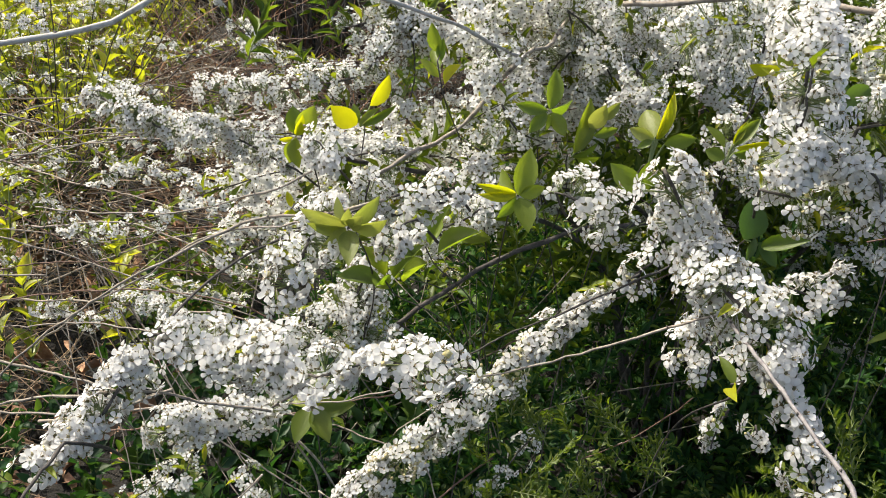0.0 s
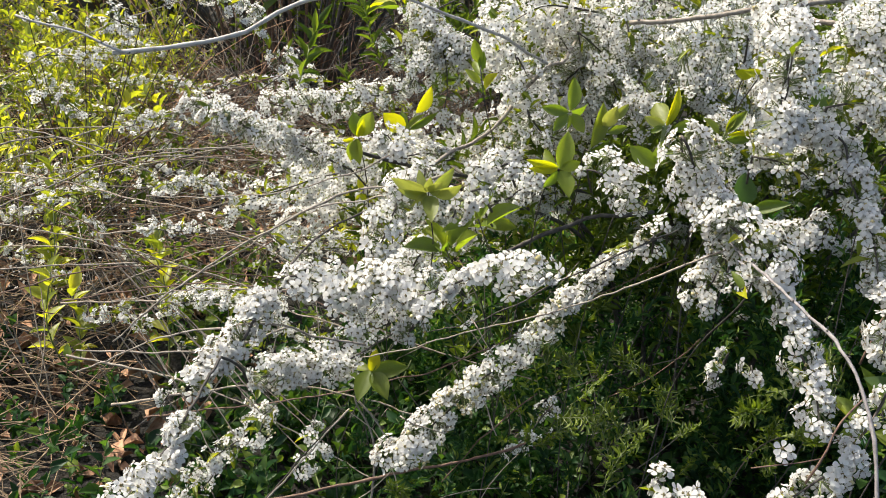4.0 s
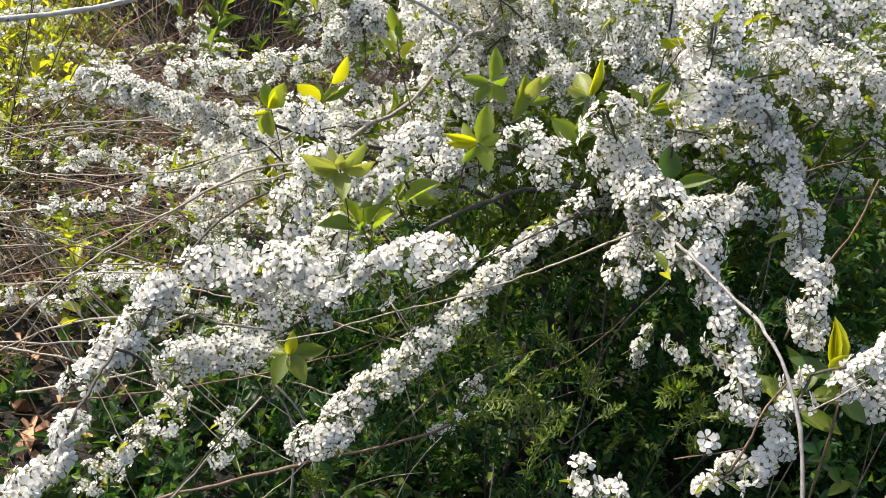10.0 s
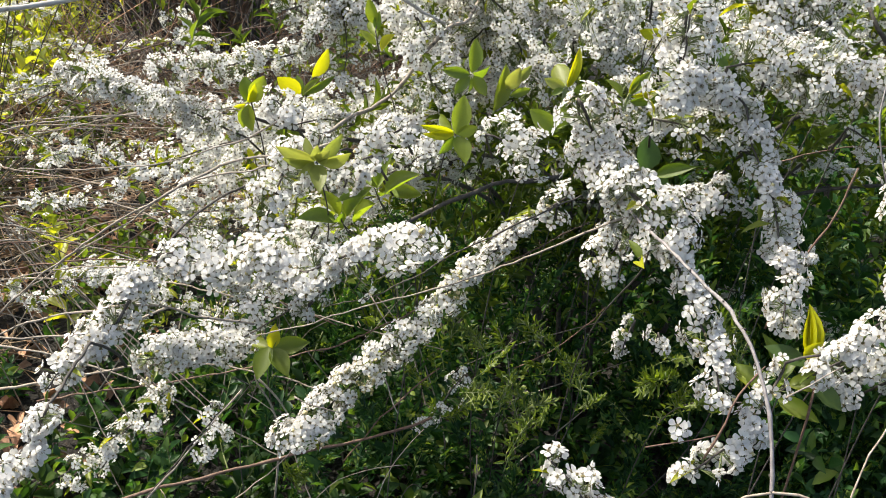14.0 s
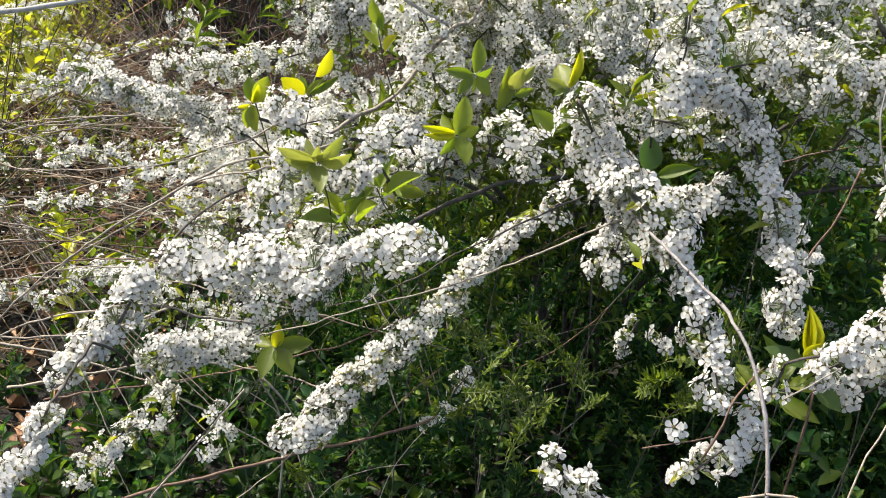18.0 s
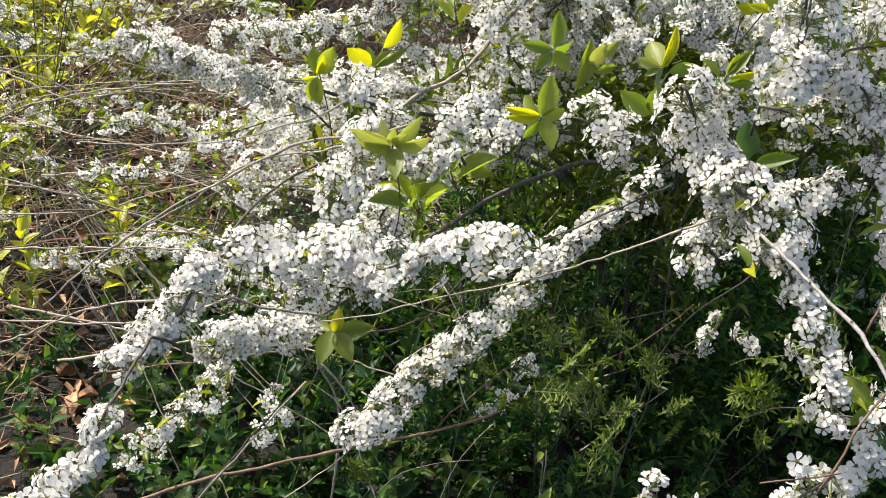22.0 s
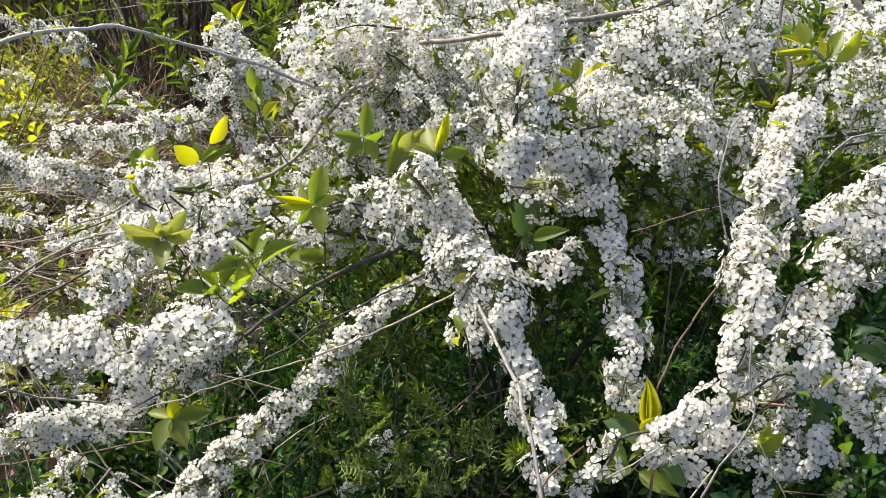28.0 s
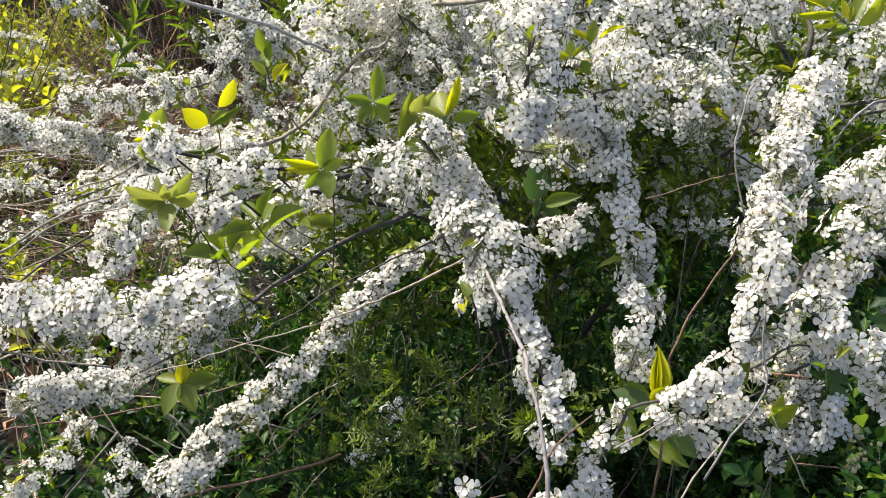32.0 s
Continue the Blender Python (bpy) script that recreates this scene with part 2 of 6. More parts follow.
def tube(line, r0, r1, sides=6, rng=None, rough=0.0):
    n = len(line)
    tan = unit(np.gradient(line, axis=0))
    x = unit(np.cross(tan, np.array([[0.31, 0.17, 0.93]])))
    y = np.cross(tan, x)
    r = np.linspace(r0, r1, n)
    if rng is not None and rough:
        r = r * (1 + rng.normal(0, rough, n))
    a = np.arange(sides) * 2 * math.pi / sides
    v = line[:, None] + r[:, None, None] * (x[:, None] * np.cos(a)[None, :, None] + y[:, None] * np.sin(a)[None, :, None])
    v = np.concatenate([v.reshape(-1, 3), [line[0], line[-1]]])
    f = []
    for i in range(n - 1):
        for j in range(sides):
            k = (j + 1) % sides
            a0, b0, c0, d0 = i * sides + j, i * sides + k, (i + 1) * sides + k, (i + 1) * sides + j
            f += [(a0, b0, c0), (a0, c0, d0)]
    for j in range(sides):
        k = (j + 1) % sides
        f += [(n * sides, k, j), (n * sides + 1, (n - 1) * sides + j, (n - 1) * sides + k)]
    return v, np.array(f)


def part(name, me, parent, label="", kind=""):
    ob = new(name, me)
    ob.parent = parent
    return tagged(ob, label, "", "", kind)


def thing(name, label, category, at=(0, 0, 0), group="", kind="", me=None):
    ob = new(name, me)
    ob.location = at
    return tagged(ob, label, category, group, kind)


# ---- shapes of flowers and leaves ----
def grid_shape(rows, mid, curl):
    """A blade along y: rows of (y, half width); mid lifts the edges, curl bends the tip down."""
    v, f = [], []
    for y, w in rows:
        z = -curl * y * y
        v += [(-w, y, z + mid * w), (0, y, z), (w, y, z + mid * w)]
    for i in range(len(rows) - 1):
        a = 3 * i
        for j in (0, 1):
            f += [(a + j, a + j + 1, a + j + 4), (a + j, a + j + 4, a + j + 3)]
    return np.array(v, float), np.array(f)


def flower_shape(rng, fine=True):
    """Five round petals about 6 mm long, a green cup and a ring of stamens; unit: mm."""
    vs, fs, ms, n = [], [], [], 0
    rows = [(1.0, 0.40), (2.2, 1.05), (3.6, 2.1), (5.0, 2.5), (6.0, 1.95), (6.6, 0.8)] if fine else [(0.8, 0.45), (3.7, 2.5), (6.2, 1.8)]
    cup = rng.uniform(-0.08, 0.32)
    for i in range(5):
        v, f = grid_shape(rows, rng.uniform(0.05, 0.3), -rng.uniform(-0.02, 0.05))
        v[:, 0] *= rng.uniform(0.85, 1.1)
        v *= rng.uniform(0.9, 1.08)
        tip = cup + rng.normal(0, 0.13)
        y, z = v[:, 1].copy(), v[:, 2].copy()
        v[:, 1], v[:, 2] = y * math.cos(tip) - z * math.sin(tip), y * math.sin(tip) + z * math.cos(tip) + 0.1 * (i % 2)
        a = i * 2 * math.pi / 5 + rng.normal(0, 0.08)
        v = np.stack([v[:, 0] * math.cos(a) - v[:, 1] * math.sin(a), v[:, 0] * math.sin(a) + v[:, 1] * math.cos(a), v[:, 2]], 1)
        vs.append(v), fs.append(f + n), ms.append(np.zeros(len(f), int))
        n += len(v)
    k = 6
    ring = [(1.5 * math.cos(i * 2 * math.pi / k), 1.5 * math.sin(i * 2 * math.pi / k), 0.45) for i in range(k)]
    cupv = np.array(ring + [(0, 0, 0.0), (0, 0, -1.8)])
    cupf = np.array([(i, (i + 1) % k, k) for i in range(k)] + [((i + 1) % k, i, k + 1) for i in range(k)])
    vs.append(cupv), fs.append(cupf + n), ms.append(np.ones(len(cupf), int))
    n += len(cupv)
    if fine:
        for i in range(9):
            a, r, h = rng.uniform(0, 6.28), rng.uniform(1.0, 2.0), rng.uniform(1.2, 2.0)
            c, s = math.cos(a), math.sin(a)
            q = np.array([(c * 0.8, s * 0.8, 0.2), (c * r - s * 0.28, s * r + c * 0.28, h), (c * r + s * 0.28, s * r - c * 0.28, h), (c * (r + 0.25), s * (r + 0.25), h + 0.45)])
            vs.append(q), fs.append(np.array([(0, 1, 2), (1, 3, 2)]) + n), ms.append(np.full(2, 2))
            n += 4
    return np.concatenate(vs) * 0.00080, np.concatenate(fs), np.concatenate(ms)


def leaf_shape(length, width, fold=0.35, curl=0.15, fine=True, m=0):
    """An ovate leaf along y with a folded midrib."""
    prof = [(0.0, 0.03), (0.12, 0.28), (0.3, 0.46), (0.5, 0.5), (0.7, 0.40), (0.87, 0.2), (1.0, 0.01)] if fine else [(0.0, 0.05), (0.4, 0.5), (0.75, 0.34), (1.0, 0.02)]
    v, f = grid_shape([(y, w) for y, w in prof], fold, curl)
    v = v * np.array([width, length, length])
    return v, f, np.full(len(f), m)


shape_rng = np.random.default_rng(11)
FLOWERS = [flower_shape(shape_rng) for _ in range(6)]
FLOWERS_FAR = [flower_shape(shape_rng, False) for _ in range(4)]
FLOWER_MESHES = []
for shape in FLOWERS:
    b = Bag()
    b.add(*shape)
    FLOWER_MESHES.append(b.mesh("blossom", [PETAL, EYE_GREEN, ANTHER]))
FLOWER_MATS = [PETAL, EYE_GREEN, ANTHER, STALK, LEAF_SPIREA, BUD]
BUD_SHAPE = (np.array([(0, 0, -1.0), (1, 0, 0), (0, 1, 0), (-1, 0, 0), (0, -1, 0), (0, 0, 1.2)]) * 0.0016,
             np.array([(0, 2, 1), (0, 3, 2), (0, 4, 3), (0, 1, 4), (5, 1, 2), (5, 2, 3), (5, 3, 4), (5, 4, 1)]), np.full(8, 5))
SMALL_LEAF = leaf_shape(0.016, 0.0045, 0.3, 0.2, False, 4)
UP = np.array([0, 0, 1.0])


def stalks(bag, a, b, r, m):
    """Thin three-sided stalks from points a to points b."""
    d = unit(b - a)
    x = unit(np.cross(d, np.array([[0.3, 0.5, 0.81]])))
    y = np.cross(d, x)
    k = len(a)
    rings = [a, b]
    v = []
    for c in rings:
        for ang in (0, 2.09, 4.19):
            v.append(c + r * (x * math.cos(ang) + y * math.sin(ang)))
    v = np.stack(v, 1).reshape(-1, 3)
    f = np.array([(0, 1, 4), (0, 4, 3), (1, 2, 5), (1, 5, 4), (2, 0, 3), (2, 3, 5)])
    bag.add(v, (f[None] + (np.arange(k) * 6)[:, None, None]), m)


count = [0]


def spray(bush, points, lo=0.0, hi=1.0, per_m=620, reach=0.012, r0=0.0008, r1=0.0005, bark=None, root=(), single=0, far=False, buds=0.06, leaves=0.08, size=0.81, lift=0.25, blunt=0.45, swell=((0, 1), (1, 1)), name="flowering_branch", label=""):
    """A branch through the points, from its root outwards, with umbels of blossom between lo and hi of its seen length."""
    count[0] += 1
    rng = np.random.default_rng(100 + count[0])
    seen = spline(points, 0.004 if not far else 0.008)
    line = seen
    if len(root):
        back = spline([*root, points[0]], 0.012)
        line = np.concatenate([back[:-1], seen])
    wob = np.cumsum(rng.normal(0, 0.00035, line.shape), axis=0)
    line = line + wob - np.linspace(0, 1, len(line))[:, None] * wob[-1]
    seen = line[len(line) - len(seen):]
    b = Bag()
    v, f = tube(line, r0 * (1.15 if len(root) else 1), r1, 4 if far else 6, rng, 0.07)
    b.add(v, f, 0)
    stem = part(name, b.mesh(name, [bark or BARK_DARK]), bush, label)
    arc = np.concatenate([[0], np.cumsum(np.linalg.norm(np.diff(seen, axis=0), axis=1))])
    total = arc[-1]
    nodes = max(3, int(total * (hi - lo) * per_m / (7.0 if not far else 5.0)))
    s = np.sort((lo + (hi - lo) * (np.arange(nodes) + rng.uniform(-0.4, 0.4, nodes) + 0.5) / nodes)) * total
    patch = 0.80 + 0.4 * np.sin(s * 55 + rng.uniform(0, 6)) * np.sin(s * 23 + rng.uniform(0, 6))
    at = np.stack([np.interp(s, arc, seen[:, i]) for i in range(3)], 1)
    tan = unit(np.stack([np.interp(s, arc, np.gradient(seen[:, i])) for i in range(3)], 1))
    F, D, N, S = [], [], [], []
    for i in range(nodes):
        wide = float(np.interp(s[i] / total, [u for u, w in swell], [w for u, w in swell]))
        k = rng.integers(5, 11) if rng.random() < (patch[i] + 0.2) * min(1.0, wide ** 1.5) else rng.integers(0, 4)
        if not k:
            continue
        side = unit(np.cross(tan[i], rng.normal(0, 1, 3)))
        base = unit(side + UP * lift + tan[i] * rng.uniform(-0.1, 0.45))
        d = unit(base + rng.normal(0, 0.62, (k, 3)))
        end = min(1.0, blunt + 5 * min(s[i] / total - lo + 0.02, hi - s[i] / total + 0.02))
        out = reach * wide * end * rng.uniform(0.7, 1.4)
        F.append(at[i] + base * (out * 0.35) + d * (out * rng.uniform(0.55, 0.9, (k, 1))))
        D.append(np.repeat((at[i] + base * (out * 0.12))[None], k, 0))
        S.append(np.full(k, s[i]))
        N.append(unit(d + base * 0.3 + UP * 0.12 + rng.normal(0, 0.3, (k, 3))))
    F, D, N = np.concatenate(F), np.concatenate(D), np.concatenate(N)
    k = len(F)
    sc = rng.uniform(0.72, 1.12, k) * size
    spin = rng.uniform(0, 6.28, k)
    turns = facing(N, spin)
    isbud = rng.random(k) < buds * np.where(np.sin(np.concatenate(S) * 70 + count[0]) > 0.35, 2.4, 0.35)
    b = Bag()
    order = np.arange(k)
    alone = set(rng.permutation(order[~isbud])[:single].tolist())
    shapes = FLOWERS_FAR if far else FLOWERS
    pick = rng.integers(0, len(shapes), k)
    for j, shape in enumerate(shapes):
        sel = np.array([i for i in order if pick[i] == j and not isbud[i] and i not in alone], int)
        if len(sel):
            b.place(shape, turns[sel], F[sel], sc[sel])
    sel = order[isbud]
    b.place(BUD_SHAPE, turns[sel], F[sel], sc[sel] * rng.uniform(0.9, 1.7, len(sel)))
    if not far:
        stalks(b, D, F - N * 0.0015, 0.00028, 3)
    nl = int(k * leaves)
    if nl:
        q = rng.integers(0, nodes, nl)
        d = unit(tan[q] * 0.6 + rng.normal(0, 0.7, (nl, 3)) + UP * 0.3)
        b.place(SMALL_LEAF, along(d, np.repeat(UP[None], nl, 0), rng), at[q] + d * 0.003, rng.uniform(0.6, 1.3, nl))
    part("blossoms", b.mesh("blossoms", FLOWER_MATS), stem, "dense white five-petalled blossoms", "stuff")
    for i in sorted(alone):
        o = part("blossom", FLOWER_MESHES[pick[i]], stem)
        o.matrix_local = Matrix.LocRotScale(Vector(F[i]), Matrix(turns[i].tolist()).to_quaternion(), Vector((sc[i],) * 3))
    return stem


def bare(owner, points, r0=0.0013, r1=0.0007, bark=None, knots=0.02, name="bare_branch", label=""):
    """A leafless stem with small buds along it."""
    count[0] += 1
    rng = np.random.default_rng(900 + count[0])
    line = spline(points, 0.008)
    wob = np.cumsum(rng.normal(0, 0.0006, line.shape), axis=0)
    line = line + wob - np.linspace(0, 1, len(line))[:, None] * wob[-1]
    b = Bag()
    r0, r1 = r0 * 0.68, r1 * 0.68
    v, f = tube(line, r0, r1, 6, rng, 0.10)
    b.add(v, f, 0)
    if knots:
        total = np.linalg.norm(np.diff(line, axis=0), axis=1).sum()
        k = max(2, int(total / knots))
        q = np.linspace(1, len(line) - 2, k).astype(int)
        d = unit(np.gradient(line, axis=0)[q] + rng.normal(0, 0.6, (k, 3)) * 0.004)
        sz = 0.8 * np.interp(q, [0, len(line)], [r0, r1]) / 0.0012
        shape = (BUD_SHAPE[0] * np.array([0.8, 0.8, 1.3]), BUD_SHAPE[1], np.ones(8, int))
        b.place(shape, facing(d + rng.normal(0, 0.5, (k, 3)), np.zeros(k)), line[q] + unit(rng.normal(0, 1, (k, 3))) * 0.001, sz)
    return part(name, b.mesh(name, [bark or BARK, BARK_DARK]), owner, label)


# ---- ground ----
def build_ground():
    rng = np.random.default_rng(5)
    xs = np.concatenate([-np.geomspace(1.6, 400, 24)[::-1], np.linspace(-1.5, 1.5, 90), np.geomspace(1.6, 400, 24)])
    ys = np.concatenate([-np.geomspace(0.6, 400, 22)[::-1], np.linspace(-0.5, 3.0, 100), np.geomspace(3.1, 400, 24)])
    gx, gy = np.meshgrid(xs, ys)
    z = np.array([0.05 * noise.noise((x * 1.7, y * 1.7, 0)) + 0.02 * noise.noise((x * 7, y * 7, 3)) for x, y in zip(gx.ravel(), gy.ravel())])
    z = np.where((np.abs(gx.ravel()) < 4) & (np.abs(gy.ravel()) < 6), z, 0)
    v = np.stack([gx.ravel(), gy.ravel(), z], 1)
    w, h = len(xs), len(ys)
    i, j = np.meshgrid(np.arange(w - 1), np.arange(h - 1))
    a = (j * w + i).ravel()
    f = np.concatenate([np.stack([a, a + 1, a + w + 1], 1), np.stack([a, a + w + 1, a + w], 1)])
    b = Bag()
    b.add(v, f, 0)
    return tagged(new("ground", b.mesh("ground", [SOIL_SHADED])), "brown soil, colour darkened for shade, under dry leaf litter and weeds", "ground", "", "structure")


build_ground()


def ground_z(x, y):
    return 0.05 * noise.noise((x * 1.7, y * 1.7, 0)) + 0.02 * noise.noise((x * 7, y * 7, 3))


# ---- the flowering shrub ----
CROWN = (0.30, 1.05, 0.0)
spirea = thing("spirea_bush", "arching spirea bush thick with small white blossoms", "shrub", CROWN)


MAIN = []
main_rng = np.random.default_rng(404)
for i in range(15):
    end = np.array([-0.12 + 0.95 * ((i * 0.618) % 1.0), 0.72 + 0.5 * ((i * 0.414) % 1.0), main_rng.uniform(0.44, 0.60)])
    foot = np.array(CROWN) + np.array([main_rng.uniform(-0.08, 0.08), main_rng.uniform(-0.05, 0.08), -0.02])
    mid = foot + (end - foot) * np.array([0.4, 0.35, 0.72]) + main_rng.normal(0, 0.015, 3)
    line = spline([foot, mid, end], 0.02)
    b = Bag()
    v, f = tube(line - np.array(CROWN), 0.0042, 0.0016, 6, main_rng, 0.08)
    b.add(v, f, 0)
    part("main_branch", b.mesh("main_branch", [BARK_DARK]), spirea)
    MAIN.append(line[6:])
FORKS = np.concatenate(MAIN)


def rooted(first):
    """A hidden point on the nearest main branch, from which a spray forks off."""
    p = np.array(first)
    cost = np.linalg.norm(FORKS - p, axis=1) + 0.25 * np.maximum(0, p[1] - FORKS[:, 1] + 0.02) + 0.2 * np.maximum(0, FORKS[:, 2] - p[2])
    q = FORKS[np.argsort(cost)[int(abs(p.sum()) * 7919) % 14]]
    if np.linalg.norm(q - p) > 0.11:
        return [tuple(p + np.array([0.012, 0.035, -0.03]))]
    return [tuple(q), tuple(q * 0.5 + p * 0.5 + np.array([0, 0.02, 0.0]))]


def limb(points, **kw):
    local = [tuple(np.array(p) - np.array(CROWN)) for p in points]
    root = kw.pop("root", None)
    if root is None:
        root = rooted(points[0])
    kw["root"] = [tuple(np.array(p) - np.array(CROWN)) for p in root]
    return spray(spirea, local, **kw)


def twig(points, **kw):
    return bare(spirea, [tuple(np.array(p) - np.array(CROWN)) for p in points], **kw)


# front sprays
limb([(0.117, 0.531, 0.519), (0.088, 0.521, 0.493), (0.053, 0.514, 0.456), (0.020, 0.498, 0.420), (-0.012, 0.486, 0.386), (-0.042, 0.457, 0.363), (-0.053, 0.449, 0.352)], lo=0.02, reach=0.0110, per_m=3710, size=0.81, leaves=0.015, single=60, buds=0.22, blunt=0.75, swell=((0, 0.35), (0.22, 0.5), (0.38, 0.8), (0.6, 1.0), (1, 1.12)))
limb([(-0.135, 0.401, 0.516), (-0.121, 0.402, 0.519), (-0.092, 0.393, 0.518), (-0.063, 0.372, 0.535), (-0.045, 0.350, 0.544), (-0.023, 0.337, 0.561), (0.011, 0.300, 0.594)], reach=0.0110, per_m=3020, size=0.81, leaves=0.015, single=60, swell=((0, 0.7), (0.15, 1.1), (0.42, 1.1), (0.52, 0.55), (0.58, 1.0), (0.64, 0.36), (0.8, 0.42), (0.87, 1.0), (1, 1.1)), root=[(-0.033, 0.610, 0.512), (-0.112, 0.509, 0.510)])
limb([(-0.097, 0.516, 0.393), (-0.104, 0.515, 0.389), (-0.130, 0.499, 0.391), (-0.152, 0.465, 0.402)], reach=0.0112, per_m=3820, size=0.81, leaves=0.015, single=40, blunt=0.7, root=[(-0.031, 0.666, 0.368)])
limb([(-0.139, 0.404, 0.503), (-0.143, 0.400, 0.496), (-0.146, 0.392, 0.489)], reach=0.0100, per_m=3654, size=0.81, leaves=0.015, single=25, blunt=0.8, root=[(-0.121, 0.402, 0.519)])
limb([(-0.148, 0.376, 0.485), (-0.160, 0.378, 0.472), (-0.170, 0.368, 0.464), (-0.177, 0.356, 0.461)], reach=0.0085, per_m=3510, size=0.81, leaves=0.015, single=25, blunt=0.7, root=[(-0.144, 0.396, 0.494)])
limb([(-0.156, 0.348, 0.490), (-0.158, 0.288, 0.492), (-0.160, 0.285, 0.486), (-0.168, 0.283, 0.470), (-0.183, 0.227, 0.467), (-0.186, 0.199, 0.459)], lo=0.37, reach=0.0069, per_m=2718, size=0.81, leaves=0.015, single=40, blunt=0.7, swell=((0, 1.0), (0.6, 1.0), (1, 1.2)), root=[(-0.150, 0.400, 0.440), (-0.150, 0.372, 0.470)])
limb([(0.095, 0.426, 0.629), (0.099, 0.423, 0.625), (0.122, 0.452, 0.587), (0.128, 0.395, 0.588), (0.143, 0.379, 0.580), (0.148, 0.361, 0.568)], reach=0.0131, per_m=3020, size=0.81, leaves=0.015, single=30)
limb([(0.143, 0.379, 0.580), (0.158, 0.351, 0.550), (0.171, 0.332, 0.528), (0.175, 0.309, 0.510)], lo=0.1, reach=0.0087, per_m=1910, size=0.81, leaves=0.015, single=30, root=[(0.128, 0.395, 0.588)])
limb([(0.134, 0.409, 0.574), (0.148, 0.466, 0.520), (0.135, 0.460, 0.505)], reach=0.0113, per_m=1460, size=0.81, leaves=0.015, single=25)
limb([(0.158, 0.471, 0.532), (0.151, 0.454, 0.498)], reach=0.0087, per_m=1010, size=0.81, leaves=0.015, single=25)
limb([(0.177, 0.566, 0.689), (0.151, 0.444, 0.682), (0.151, 0.431, 0.647), (0.159, 0.422, 0.631)], reach=0.0131, per_m=3020, size=0.81, leaves=0.015, single=25)
limb([(0.151, 0.431, 0.647), (0.176, 0.450, 0.637), (0.197, 0.446, 0.634), (0.205, 0.432, 0.612), (0.216, 0.407, 0.588), (0.218, 0.383, 0.568), (0.219, 0.365, 0.553), (0.215, 0.349, 0.536)], reach=0.0094, per_m=1970, size=0.81, leaves=0.015, single=25, root=[(0.151, 0.444, 0.682)])
limb([(0.210, 0.325, 0.530), (0.203, 0.318, 0.515), (0.192, 0.309, 0.495), (0.178, 0.304, 0.483), (0.164, 0.303, 0.467)], reach=0.0094, per_m=1910, size=0.81, leaves=0.015, single=25, root=[(0.223, 0.318, 0.542)])
limb([(0.125, 0.212, 0.437), (0.114, 0.230, 0.470), (0.094, 0.247, 0.497), (0.078, 0.256, 0.509)], reach=0.0092, per_m=1680, size=0.81, leaves=0.015, single=30, root=[(0.176, 0.265, 0.335)])
limb([(0.341, 0.518, 0.663), (0.322, 0.478, 0.650), (0.309, 0.451, 0.638), (0.287, 0.394, 0.620), (0.271, 0.343, 0.588), (0.261, 0.327, 0.568)], reach=0.0122, per_m=3590, size=0.81, leaves=0.015, single=25)
limb([(0.259, 0.325, 0.565), (0.240, 0.317, 0.546), (0.223, 0.318, 0.529)], reach=0.0085, per_m=2350, size=0.81, leaves=0.015, single=25)
limb([(0.332, 0.367, 0.663), (0.307, 0.343, 0.654), (0.291, 0.342, 0.649)], reach=0.0121, per_m=3260, size=0.81, leaves=0.015, single=25)
limb([(0.361, 0.397, 0.618), (0.331, 0.376, 0.615), (0.313, 0.372, 0.605), (0.309, 0.365, 0.588)], reach=0.0121, per_m=3260, size=0.81, leaves=0.015, single=25)
limb([(0.270, 0.303, 0.609), (0.283, 0.300, 0.605), (0.300, 0.295, 0.597), (0.312, 0.289, 0.584), (0.317, 0.281, 0.568)], reach=0.0105, per_m=2350, size=0.81, leaves=0.015, single=25, root=[(0.296, 0.363, 0.601), (0.276, 0.324, 0.607)])
limb([(0.282, 0.344, 0.512), (0.309, 0.345, 0.518), (0.329, 0.340, 0.511)], reach=0.0105, per_m=1800, size=0.81, leaves=0.015, single=25)
for pts in ([(0.247, 0.353, 0.526), (0.259, 0.345, 0.510), (0.262, 0.338, 0.496)], [(0.321, 0.351, 0.533), (0.315, 0.341, 0.510), (0.296, 0.336, 0.495)],
            [(0.280, 0.357, 0.540), (0.303, 0.362, 0.554), (0.326, 0.357, 0.547)]):
    limb(pts, reach=0.0096, per_m=1460, size=0.81, leaves=0.015)
limb([(0.310, 0.358, 0.546), (0.284, 0.352, 0.529), (0.263, 0.346, 0.513)], reach=0.0105, per_m=1800, size=0.81, leaves=0.015, single=25)
limb([(-0.121, 0.712, 0.475), (-0.182, 0.726, 0.490), (-0.193, 0.619, 0.534), (-0.212, 0.623, 0.539), (-0.255, 0.642, 0.540)], reach=0.0113, per_m=3380, size=0.66, leaves=0.015)
limb([(-0.062, 0.809, 0.575), (-0.082, 0.762, 0.543), (-0.129, 0.749, 0.528), (-0.187, 0.748, 0.514), (-0.212, 0.751, 0.515)], reach=0.0126, per_m=2560, size=0.66, leaves=0.015)
limb([(-0.059, 0.511, 0.548), (-0.069, 0.456, 0.550), (-0.071, 0.451, 0.540), (-0.079, 0.442, 0.521)], reach=0.0122, per_m=2240, size=0.81, leaves=0.015, single=25)
limb([(-0.073, 0.568, 0.545), (-0.084, 0.574, 0.556), (-0.091, 0.576, 0.557)], reach=0.0105, per_m=2920, size=0.81, leaves=0.015)
